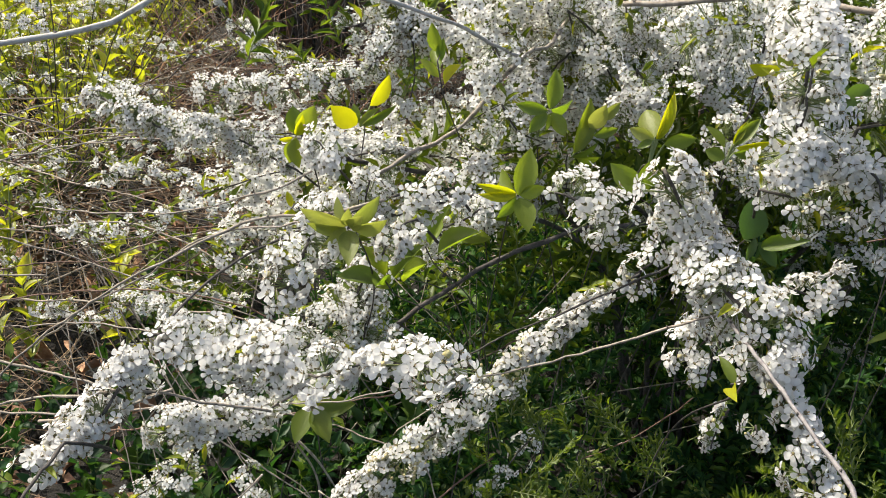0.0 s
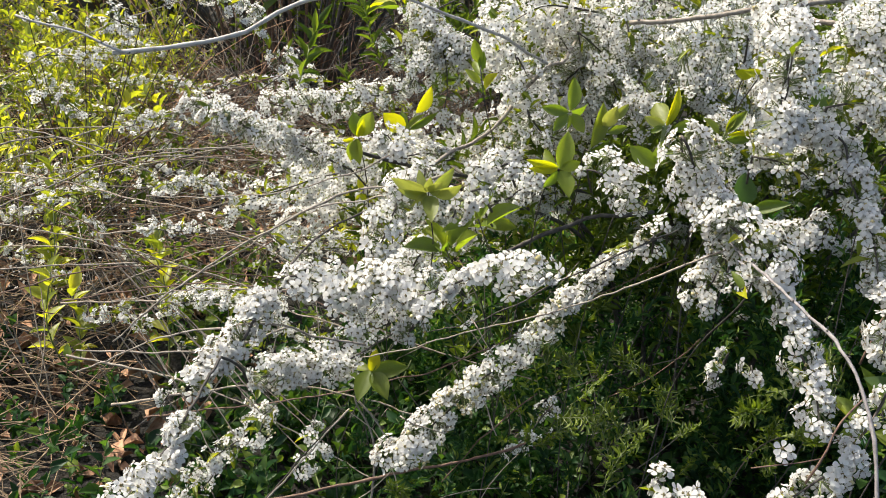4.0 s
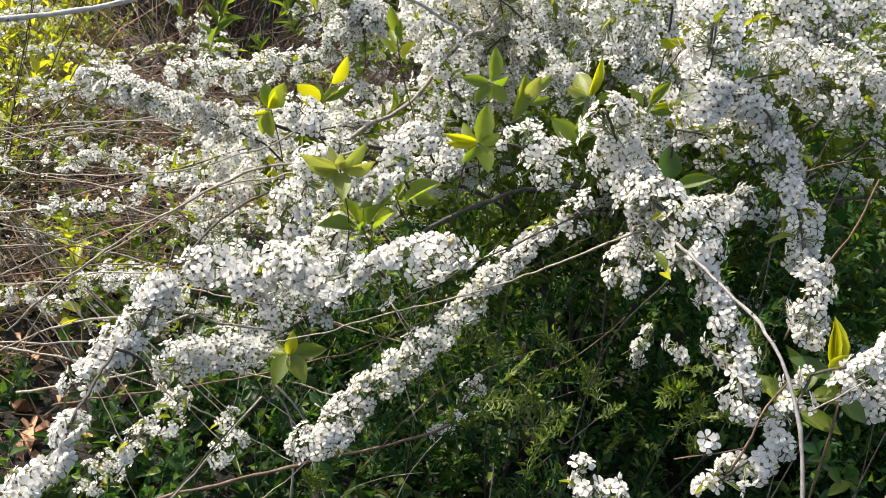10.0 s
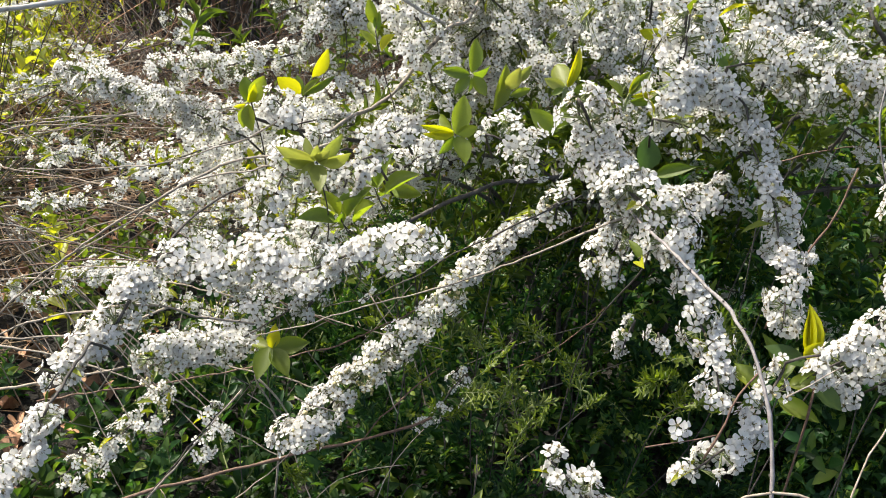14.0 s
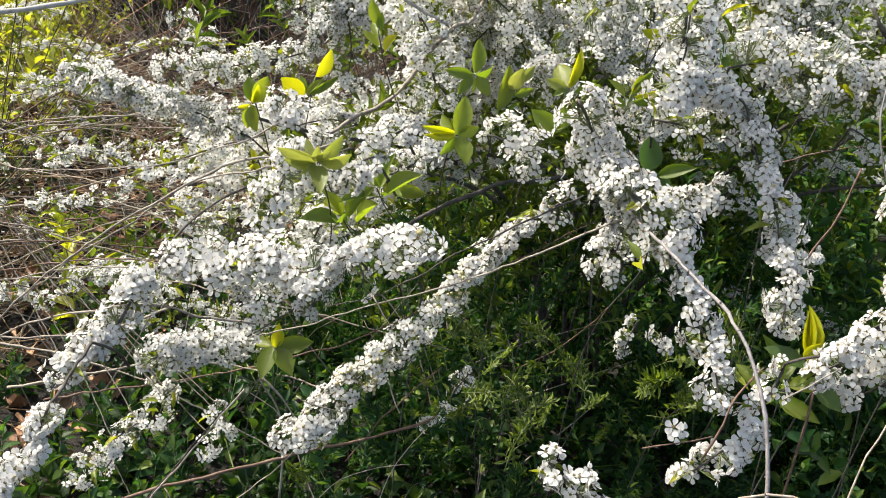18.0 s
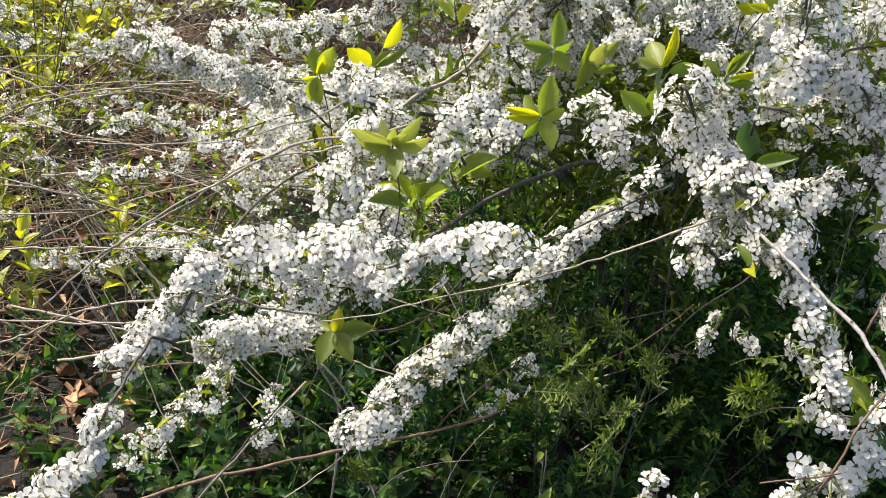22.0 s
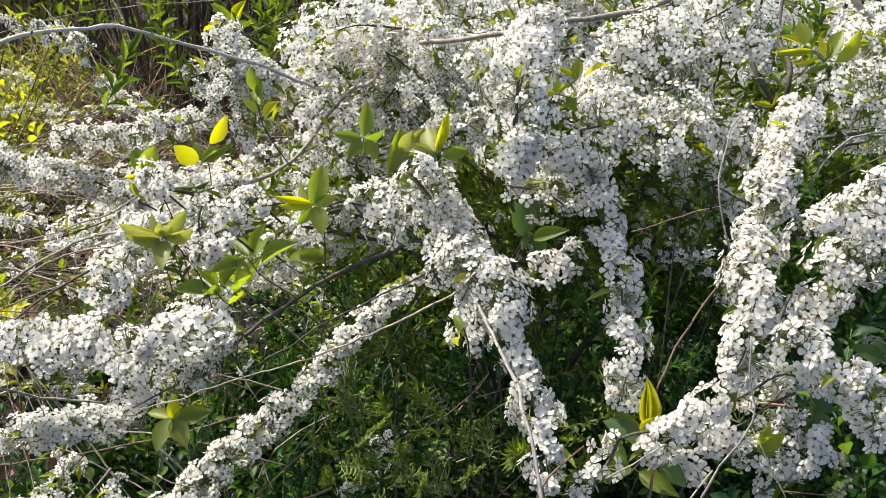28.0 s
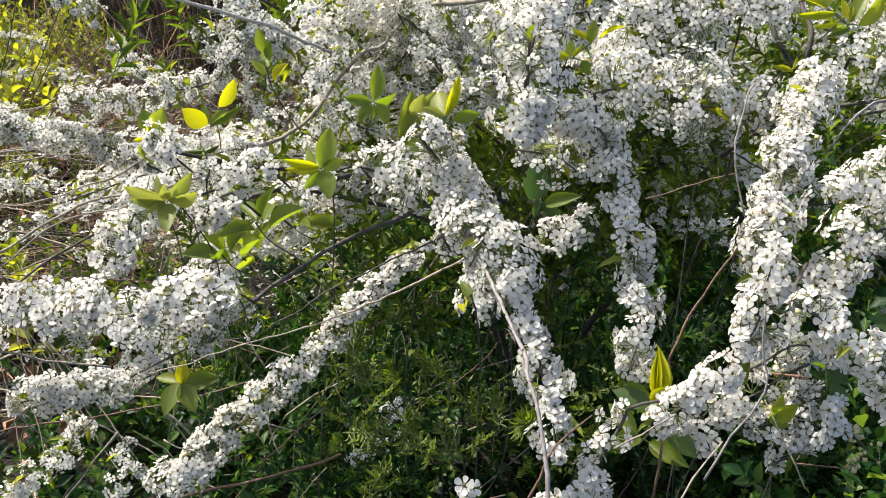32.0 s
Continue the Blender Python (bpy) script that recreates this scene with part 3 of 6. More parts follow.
limb([(-0.046, 0.606, 0.460), (-0.060, 0.593, 0.430), (-0.083, 0.579, 0.399), (-0.090, 0.572, 0.382), (-0.110, 0.565, 0.366)], reach=0.0149, per_m=2700, size=0.81, leaves=0.015)
limb([(-0.048, 0.598, 0.444), (-0.044, 0.582, 0.412), (-0.054, 0.568, 0.383)], reach=0.0131, per_m=2460, size=0.81, leaves=0.015)
limb([(-0.015, 0.478, 0.561), (-0.027, 0.475, 0.552), (-0.031, 0.470, 0.541)], reach=0.0096, per_m=2590, size=0.81, leaves=0.015, single=25)
limb([(0.001, 0.502, 0.573), (-0.013, 0.500, 0.566), (-0.019, 0.498, 0.560)], reach=0.0096, per_m=2590, size=0.81, leaves=0.015)
limb([(0.061, 0.528, 0.566), (0.076, 0.525, 0.563), (0.088, 0.521, 0.558), (0.104, 0.523, 0.549)], reach=0.0149, per_m=2810, size=0.81, leaves=0.015)
limb([(-0.006, 0.581, 0.505), (0.018, 0.586, 0.519), (0.033, 0.591, 0.533)], reach=0.0122, per_m=1460, size=0.81, leaves=0.015)
limb([(-0.052, 0.599, 0.530), (-0.053, 0.588, 0.510), (-0.042, 0.576, 0.488)], reach=0.0122, per_m=2240, size=0.81, leaves=0.015)
limb([(0.102, 0.545, 0.497), (0.079, 0.541, 0.483), (0.069, 0.533, 0.467)], reach=0.0087, per_m=1010, size=0.81, leaves=0.015)
limb([(0.137, 0.572, 0.513), (0.122, 0.565, 0.495), (0.128, 0.559, 0.485)], reach=0.0087, per_m=1010, size=0.81, leaves=0.015)
limb([(0.108, 0.725, 0.249), (0.089, 0.713, 0.221), (0.084, 0.709, 0.213), (0.063, 0.689, 0.197)], reach=0.0108, per_m=950, size=0.66, leaves=0.015)
limb([(0.200, 0.543, 0.424), (0.193, 0.535, 0.406), (0.192, 0.531, 0.399)], reach=0.0062, per_m=1010, size=0.81, leaves=0.015)
limb([(0.218, 0.538, 0.418), (0.221, 0.532, 0.407)], reach=0.0069, per_m=1010, size=0.81, leaves=0.015)
limb([(0.202, 0.438, 0.580), (0.186, 0.436, 0.571), (0.172, 0.438, 0.573)], reach=0.0105, per_m=1800, size=0.81, leaves=0.015, single=25)
limb([(-0.021, 0.529, 0.463), (-0.013, 0.521, 0.450), (-0.017, 0.518, 0.442)], reach=0.0078, per_m=1010, size=0.81, leaves=0.015)

# upper sprays behind
def upper(points, reach, per):
    limb(points, reach=reach, per_m=int(per * 1.6), r0=0.0008, leaves=0.09, size=0.77)


upper([(-0.080, 0.835, 0.612), (-0.081, 0.820, 0.598), (-0.061, 0.808, 0.573), (-0.032, 0.802, 0.563)], 0.017, 1500)
upper([(-0.053, 0.807, 0.571), (-0.043, 0.791, 0.536), (-0.045, 0.776, 0.503)], 0.015, 1400)
upper([(-0.089, 0.808, 0.569), (-0.107, 0.806, 0.562)], 0.016, 1500)
upper([(0.008, 0.886, 0.625), (0.003, 0.872, 0.592), (-0.017, 0.867, 0.579)], 0.017, 1300)
upper([(0.067, 0.909, 0.634), (0.062, 0.897, 0.605), (0.079, 0.887, 0.586)], 0.016, 1300)
upper([(0.110, 0.790, 0.630), (0.112, 0.769, 0.618), (0.116, 0.763, 0.606)], 0.016, 1600)
upper([(0.094, 0.861, 0.584), (0.119, 0.856, 0.577), (0.145, 0.845, 0.555), (0.153, 0.838, 0.540)], 0.022, 1900)
upper([(0.104, 0.848, 0.556), (0.079, 0.853, 0.564)], 0.018, 1500)
upper([(0.242, 0.818, 0.618), (0.204, 0.815, 0.608), (0.171, 0.817, 0.607)], 0.019, 1800)
upper([(0.230, 0.823, 0.629), (0.179, 0.828, 0.633), (0.150, 0.830, 0.635)], 0.016, 1300)
upper([(0.196, 0.484, 0.643), (0.218, 0.486, 0.649), (0.246, 0.482, 0.644), (0.269, 0.480, 0.642)], 0.018, 1800)
upper([(0.275, 0.550, 0.692), (0.244, 0.545, 0.677), (0.221, 0.544, 0.671)], 0.021, 1800)
upper([(0.278, 0.538, 0.667), (0.251, 0.535, 0.656), (0.230, 0.539, 0.661)], 0.018, 1700)
upper([(0.154, 0.469, 0.609), (0.177, 0.467, 0.607), (0.191, 0.463, 0.600)], 0.016, 1500)
upper([(0.027, 0.713, 0.548), (0.042, 0.706, 0.533), (0.060, 0.703, 0.528)], 0.016, 1300)
upper([(0.004, 0.703, 0.522), (0.027, 0.696, 0.508), (0.013, 0.689, 0.492)], 0.016, 1300)
upper([(0.064, 0.689, 0.498), (0.043, 0.691, 0.500), (0.019, 0.687, 0.488)], 0.014, 1300)
upper([(-0.030, 0.696, 0.501), (-0.049, 0.694, 0.494), (-0.063, 0.689, 0.480)], 0.014, 1200)
upper([(0.011, 0.733, 0.591), (0.024, 0.725, 0.574), (0.010, 0.719, 0.558)], 0.014, 1200)
upper([(0.294, 0.572, 0.679), (0.260, 0.557, 0.670), (0.230, 0.554, 0.660)], 0.024, 2000)
upper([(0.325, 0.588, 0.719), (0.295, 0.582, 0.702), (0.279, 0.578, 0.690)], 0.018, 1700)
upper([(0.301, 0.573, 0.681), (0.328, 0.573, 0.686)], 0.02, 1900)
upper([(0.229, 0.498, 0.646), (0.255, 0.494, 0.642), (0.286, 0.509, 0.634), (0.305, 0.504, 0.626)], 0.02, 1900)
upper([(0.448, 0.693, 0.661), (0.424, 0.594, 0.692), (0.439, 0.597, 0.700)], 0.02, 1700)
upper([(0.366, 0.543, 0.664), (0.386, 0.539, 0.659), (0.419, 0.543, 0.672)], 0.02, 1700)
upper([(0.291, 0.497, 0.610), (0.310, 0.492, 0.602)], 0.010, 700)
upper([(0.187, 0.460, 0.629), (0.163, 0.465, 0.636)], 0.013, 1100)
upper([(-0.074, 0.823, 0.603), (-0.062, 0.810, 0.576), (-0.029, 0.802, 0.565)], 0.019, 1600)
upper([(0.119, 0.837, 0.629), (0.100, 0.827, 0.604), (0.117, 0.813, 0.576)], 0.024, 1600)
upper([(0.038, 0.915, 0.627), (0.073, 0.912, 0.626), (0.128, 0.912, 0.637)], 0.024, 1600)
upper([(0.082, 0.812, 0.568), (0.059, 0.863, 0.516)], 0.020, 1300)
upper([(0.198, 0.692, 0.641), (0.166, 0.691, 0.633), (0.140, 0.685, 0.618)], 0.024, 1700)

upper([(0.072, 0.800, 0.603), (0.099, 0.800, 0.586), (0.127, 0.800, 0.563)], 0.019, 1700)
upper([(0.121, 0.820, 0.608), (0.150, 0.820, 0.599), (0.173, 0.820, 0.577)], 0.019, 1700)
upper([(0.125, 0.740, 0.582), (0.140, 0.740, 0.561), (0.132, 0.740, 0.534)], 0.019, 1700)
upper([(0.172, 0.820, 0.609), (0.206, 0.820, 0.601), (0.242, 0.820, 0.589)], 0.019, 1700)
upper([(0.184, 0.800, 0.576), (0.206, 0.800, 0.560), (0.228, 0.800, 0.549)], 0.019, 1700)
upper([(0.087, 0.780, 0.584), (0.112, 0.780, 0.559), (0.112, 0.780, 0.529)], 0.019, 1700)
upper([(0.059, 0.840, 0.590), (0.085, 0.840, 0.563), (0.106, 0.840, 0.555)], 0.019, 1700)
upper([(0.187, 0.720, 0.548), (0.212, 0.720, 0.538), (0.235, 0.720, 0.517)], 0.019, 1700)


# many more arching branches fill the shrub behind those
def fill(seed, number, tip_low, tip_high, reach, per, keep):
    rng = np.random.default_rng(seed)
    made = 0
    while made < number:
        tip = rng.uniform(tip_low, tip_high)
        if not keep(*tip):
            continue
        out = tip - np.array(CROWN)
        out[2] = 0
        d = out / max(np.linalg.norm(out), 0.05)
        back = tip - d * rng.uniform(0.10, 0.2) + np.array([0, 0, rng.uniform(0.0, 0.04)])
        mid = (tip + back) / 2 + np.array([rng.normal(0, 0.01), rng.normal(0, 0.01), 0.014])
        limb([tuple(back), tuple(mid), tuple(tip)], reach=reach, per_m=int(per * 1.45), far=True, leaves=0.08, r0=0.0010, size=0.77)
        made += 1


fill(21, 40, (0.0, 0.88, 0.46), (0.95, 1.35, 0.65), 0.022, 1500, lambda x, y, z: z > 0.42 + 0.1 * abs(x - 0.4))
fill(22, 14, (0.36, 0.80, 0.20), (0.95, 1.15, 0.5), 0.014, 700, lambda x, y, z: x > 0.35 + (0.5 - z) * 0.3)
fill(23, 12, (0.02, 0.95, 0.15), (0.5, 1.2, 0.42), 0.010, 350, lambda x, y, z: True)
fill(25, 9, (-0.06, 0.74, 0.50), (0.36, 0.98, 0.61), 0.018, 1500, lambda x, y, z: z > 0.52 - 0.1 * (y - 0.74))
fill(24, 12, (-0.25, 0.72, 0.36), (0.05, 0.95, 0.44), 0.016, 1000, lambda x, y, z: True)

# the shrub's own fresh foliage between the sprays
def bush_foliage():
    rng = np.random.default_rng(909)
    sprigs = []
    blade = leaf_shape(0.022, 0.0062, 0.35, 0.2, False, 0)
    for _ in range(5):
        b = Bag()
        line = np.array([(0, 0, 0), (rng.normal(0, 0.005), rng.normal(0, 0.005), 0.04), (rng.normal(0, 0.012), rng.normal(0, 0.012), 0.08)])
        v, f = tube(line, 0.0008, 0.0005, 3)
        b.add(v, f, 1)
        k = 20
        u = (np.arange(k) + 0.5) / k
        at = np.stack([np.interp(u, [0, 0.5, 1], line[:, i]) for i in range(3)], 1)
        a = np.arange(k) * 2.4
        o = 0.95 - 0.4 * u
        d = np.stack([np.cos(a) * np.sin(o), np.sin(a) * np.sin(o), np.cos(o)], 1)
        b.place(blade, along(d, np.repeat(UP[None], k, 0), rng, 0.3), at, rng.uniform(0.6, 1.1, k))
        sprigs.append((np.concatenate(b.v), np.concatenate(b.f), np.concatenate(b.m)))
    b = Bag()
    k = 520
    p = FORKS[rng.integers(0, len(FORKS), k)] + rng.normal(0, 0.07, (k, 3)) * np.array([1.2, 1.0, 0.9])
    p = p[(p[:, 2] > 0.2) & (p[:, 2] < 0.6) & (p[:, 1] > 0.76)] - np.array(CROWN)
    k = len(p)
    turns = facing(rng.normal(0, 0.6, (k, 3)) + UP, rng.uniform(0, 6.28, k))
    pick = rng.integers(0, 5, k)
    for j in range(5):
        sel = np.where(pick == j)[0]
        b.place(sprigs[j], turns[sel], p[sel], rng.uniform(0.7, 1.3, len(sel)))
    part("foliage", b.mesh("foliage", [LEAF_HERB, STALK]), spirea, "narrow fresh yellow-green leaves", "stuff")


bush_foliage()

# low, half-faded sprays lying over the weeds
low_spirea = thing("spirea_bush", "low spirea branches with small fading white blossoms", "shrub", (-0.75, 1.5, 0.0))


def low_limb(points, **kw):
    o = np.array((-0.75, 1.5, 0.0))
    root = kw.pop("root", [(-0.75 + 0.03 * len(points), 1.5, 0.0)])
    spray(low_spirea, [tuple(np.array(p) - o) for p in points], root=[tuple(np.array(p) - o) for p in root], **kw)


def low_spray(*points):
    low_limb(points, reach=0.0095, per_m=1000, buds=0.15, size=0.72)


low_spray((-0.322, 0.734, 0.384), (-0.286, 0.729, 0.382), (-0.252, 0.734, 0.398), (-0.217, 0.736, 0.410))
low_spray((-0.195, 0.701, 0.403), (-0.169, 0.693, 0.393), (-0.144, 0.690, 0.392))
low_spray((-0.335, 0.823, 0.232), (-0.289, 0.826, 0.249), (-0.201, 0.709, 0.318))
low_spray((-0.382, 0.827, 0.231), (-0.358, 0.825, 0.231))
low_spray((-0.341, 0.844, 0.376), (-0.297, 0.845, 0.387), (-0.262, 0.839, 0.382))
low_spray((-0.435, 0.871, 0.012), (-0.438, 0.860, -0.014))
low_spray((-0.190, 0.646, 0.257), (-0.202, 0.629, 0.221), (-0.221, 0.620, 0.199), (-0.235, 0.566, 0.200))
low_spray((-0.168, 0.642, 0.255), (-0.188, 0.635, 0.238), (-0.178, 0.640, 0.249))
low_spray((-0.240, 0.570, 0.316), (-0.253, 0.562, 0.297))
low_spray((-0.199, 0.660, 0.064), (-0.202, 0.647, 0.037))
low_spray((-0.322, 0.742, 0.570), (-0.342, 0.745, 0.572), (-0.357, 0.748, 0.577))
low_spray((-0.307, 1.062, 0.546), (-0.284, 1.050, 0.525), (-0.269, 1.042, 0.509))
low_spray((-0.183, 0.914, 0.483), (-0.203, 0.921, 0.497), (-0.223, 0.932, 0.516))
low_spray((-0.194, 0.590, 0.250), (-0.212, 0.584, 0.235), (-0.229, 0.578, 0.220), (-0.249, 0.571, 0.202))
low_spray((-0.171, 0.598, 0.270), (-0.175, 0.592, 0.256), (-0.181, 0.587, 0.245))
low_spray((-0.126, 0.597, 0.272), (-0.127, 0.593, 0.263))
low_spray((-0.113, 0.590, 0.258), (-0.115, 0.585, 0.246))
low_spray((-0.126, 0.584, 0.243), (-0.132, 0.579, 0.231))
low_spray((-0.206, 0.580, 0.227), (-0.214, 0.574, 0.212), (-0.221, 0.570, 0.203))
low_spray((-0.340, 1.000, 0.552), (-0.304, 1.000, 0.539), (-0.268, 1.000, 0.521))
low_spray((-0.266, 1.050, 0.486), (-0.244, 1.050, 0.467), (-0.226, 1.050, 0.444))
low_spray((-0.556, 1.250, 0.446), (-0.521, 1.250, 0.430), (-0.474, 1.250, 0.436))
low_spray((-0.510, 1.350, 0.475), (-0.485, 1.350, 0.464), (-0.458, 1.350, 0.456))
low_spray((-0.597, 1.150, 0.468), (-0.568, 1.150, 0.455), (-0.547, 1.150, 0.440))
low_spray((-0.580, 1.100, 0.418), (-0.529, 1.100, 0.429), (-0.479, 1.100, 0.426))
low_spray((-0.540, 1.000, 0.410), (-0.500, 1.000, 0.408), (-0.468, 1.000, 0.387))
low_spray((-0.427, 1.000, 0.378), (-0.386, 1.000, 0.397), (-0.352, 1.000, 0.397))
low_spray((-0.271, 1.000, 0.548), (-0.262, 1.000, 0.533), (-0.262, 1.000, 0.513))
low_spray((-0.224, 0.980, 0.484), (-0.203, 0.980, 0.475), (-0.192, 0.980, 0.465))
rng = np.random.default_rng(77)
for i in range(60):
    x, y = rng.uniform(-1.15, 0.02), rng.uniform(0.85, 1.75)
    z = rng.uniform(0.10, 0.24) + 0.04 * (y - 0.8)
    a = rng.uniform(-0.6, 0.9)
    d = np.array([math.cos(a), -math.sin(a) * 0.7, rng.uniform(-0.15, 0.25)]) * rng.uniform(0.05, 0.11)
    p = np.array([x, y, z])
    low_limb([tuple(p - d), tuple(p + np.array([0, 0, 0.012])), tuple(p + d)], reach=0.009, per_m=800, far=True, buds=0.3, leaves=0.2, size=0.72)

# long thin stems lying across the weeds, from the foot of the low bush towards the tall one
stem_rng = np.random.default_rng(321)
for i in range(34):
    a = np.array([stem_rng.uniform(-0.85, -0.30), stem_rng.uniform(0.72, 1.35), stem_rng.uniform(0.10, 0.34)])
    ln = stem_rng.uniform(0.28, 0.62)
    d = np.array([1.0, stem_rng.normal(-0.05, 0.25), stem_rng.normal(0.22, 0.22)]) * ln
    mid = a + d * 0.5 + np.array([0, 0, stem_rng.uniform(0.01, 0.06)]) + stem_rng.normal(0, 0.012, 3)
    bare(low_spirea, [tuple(q - np.array((-0.75, 1.5, 0.0))) for q in (a, mid, a + d)], r0=stem_rng.uniform(0.0011, 0.002), r1=0.0009, bark=(BARK, BARK_DRY, BARK_RED)[i % 3])

# ---- bare stems ----
E_STEM = [(0.128, 0.393, 0.580), (0.133, 0.375, 0.577), (0.137, 0.340, 0.582), (0.141, 0.306, 0.585), (0.146, 0.277, 0.588), (0.148, 0.251, 0.589), (0.152, 0.236, 0.582), (0.154, 0.219, 0.568), (0.156, 0.204, 0.550), (0.155, 0.192, 0.530), (0.151, 0.181, 0.512), (0.150, 0.175, 0.480)]
twig(E_STEM, r0=0.0013, r1=0.0013, bark=BARK_LILAC, label="pale grey leafless stem")
twig([(0.144, 0.409, 0.574), (0.121, 0.423, 0.554), (0.086, 0.443, 0.519), (0.044, 0.455, 0.489), (0.000, 0.477, 0.457), (-0.052, 0.498, 0.422), (-0.108, 0.554, 0.365)], r0=0.0011, r1=0.0006)
twig([(0.136, 0.533, 0.527), (0.086, 0.498, 0.514), (0.046, 0.491, 0.491), (0.001, 0.508, 0.449), (-0.037, 0.547, 0.408)], r0=0.0010, r1=0.0006, bark=BARK_DARK)
twig([(-0.077, 0.426, 0.462), (-0.110, 0.413, 0.472), (-0.128, 0.399, 0.485), (-0.164, 0.390, 0.483), (-0.192, 0.398, 0.471), (-0.236, 0.410, 0.441), (-0.269, 0.424, 0.416)], r0=0.0012, r1=0.0008)
twig([(-0.127, 0.416, 0.475), (-0.157, 0.412, 0.461), (-0.199, 0.419, 0.444), (-0.243, 0.429, 0.432), (-0.271, 0.430, 0.429)], r0=0.0012, r1=0.0008)
twig([(-0.034, 0.476, 0.569), (-0.061, 0.473, 0.558), (-0.103, 0.482, 0.544), (-0.142, 0.485, 0.519), (-0.190, 0.492, 0.479), (-0.230, 0.499, 0.440), (-0.271, 0.502, 0.393)], r0=0.0014, r1=0.0009)
twig([(-0.047, 0.492, 0.552), (-0.091, 0.509, 0.533), (-0.130, 0.525, 0.513), (-0.181, 0.531, 0.469), (-0.223, 0.542, 0.437), (-0.265, 0.554, 0.387)], r0=0.0011, r1=0.0007)
twig([(-0.080, 0.522, 0.561), (-0.109, 0.526, 0.540), (-0.162, 0.530, 0.515), (-0.212, 0.549, 0.499), (-0.266, 0.571, 0.485)], r0=0.0010, r1=0.0006)
twig([(-0.082, 0.446, 0.499), (-0.110, 0.453, 0.486), (-0.158, 0.481, 0.463), (-0.217, 0.519, 0.438), (-0.291, 0.561, 0.394)], r0=0.0009, r1=0.0006)
twig([(-0.053, 0.668, 0.500), (-0.036, 0.693, 0.508), (0.000, 0.732, 0.525), (0.037, 0.754, 0.577), (0.059, 0.777, 0.583), (0.090, 0.876, 0.607)], r0=0.0026, r1=0.0024, bark=BARK, label="thick weathered grey branch")
# sunlight on this stem is in its bark colour
twig([(0.030, 0.620, 0.615), (-0.003, 0.585, 0.637), (-0.023, 0.565, 0.648), (-0.046, 0.548, 0.658), (-0.060, 0.535, 0.665), (-0.085, 0.520, 0.671), (-0.100, 0.511, 0.671), (-0.121, 0.502, 0.670), (-0.135, 0.493, 0.668), (-0.147, 0.484, 0.663), (-0.160, 0.475, 0.655), (-0.172, 0.466, 0.647), (-0.184, 0.457, 0.643), (-0.203, 0.448, 0.640), (-0.225, 0.439, 0.638), (-0.242, 0.430, 0.636)], r0=0.0017, r1=0.0021, bark=BARK_SUN, knots=0.03, label="long arching grey stem coloured sunlit pale, with dark buds")
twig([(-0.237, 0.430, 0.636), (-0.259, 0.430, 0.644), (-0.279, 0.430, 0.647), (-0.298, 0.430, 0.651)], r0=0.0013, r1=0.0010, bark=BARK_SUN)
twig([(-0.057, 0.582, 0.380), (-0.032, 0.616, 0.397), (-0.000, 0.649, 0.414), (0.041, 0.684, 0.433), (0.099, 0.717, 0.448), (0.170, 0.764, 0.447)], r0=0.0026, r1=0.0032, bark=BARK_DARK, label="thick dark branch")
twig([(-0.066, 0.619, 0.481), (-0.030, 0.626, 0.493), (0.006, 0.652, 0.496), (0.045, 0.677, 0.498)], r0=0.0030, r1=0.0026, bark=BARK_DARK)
twig([(0.325, 0.708, 0.706), (0.255, 0.678, 0.679), (0.191, 0.657, 0.669), (0.147, 0.674, 0.652), (0.099, 0.694, 0.639)], r0=0.0036, r1=0.0028, bark=BARK)
twig([(0.222, 0.633, 0.670), (0.263, 0.609, 0.672), (0.305, 0.602, 0.664)], r0=0.003, r1=0.004, bark=BARK)
twig([(0.271, 0.584, 0.668), (0.289, 0.592, 0.688), (0.295, 0.600, 0.706), (0.296, 0.608, 0.725)], r0=0.0016, r1=0.0016, bark=BARK_DARK)
twig([(0.362, 0.578, 0.620), (0.354, 0.587, 0.638), (0.334, 0.599, 0.662), (0.330, 0.631, 0.683)], r0=0.003, r1=0.002, bark=BARK_DARK)
twig([(0.375, 0.628, 0.636), (0.376, 0.637, 0.655), (0.374, 0.670, 0.678), (0.381, 0.704, 0.708)], r0=0.003, r1=0.002, bark=BARK_DARK)
twig([(0.463, 0.687, 0.683), (0.444, 0.695, 0.697), (0.429, 0.703, 0.712)], r0=0.0045, r1=0.004, bark=BARK)
twig([(0.272, 0.391, 0.606), (0.267, 0.400, 0.625), (0.263, 0.409, 0.645), (0.269, 0.429, 0.665), (0.279, 0.443, 0.673)], r0=0.0008, r1=0.0006, bark=BARK_LILAC)
twig([(0.378, 0.465, 0.664), (0.355, 0.464, 0.659), (0.339, 0.458, 0.644), (0.329, 0.452, 0.629)], r0=0.0011, r1=0.0011, bark=BARK_LILAC)
twig([(0.406, 0.480, 0.655), (0.379, 0.477, 0.642), (0.352, 0.472, 0.627), (0.333, 0.464, 0.607)], r0=0.0007, r1=0.0005, bark=BARK_RED)
twig([(0.283, 0.506, 0.449), (0.300, 0.522, 0.488), (0.325, 0.538, 0.528), (0.338, 0.553, 0.563)], r0=0.0014, r1=0.0012, bark=BARK_RED, label="reddish brown cane")
twig([(0.265, 0.581, 0.539), (0.302, 0.585, 0.552), (0.343, 0.587, 0.564), (0.389, 0.597, 0.569)], r0=0.0008, r1=0.0007, bark=BARK_RED)
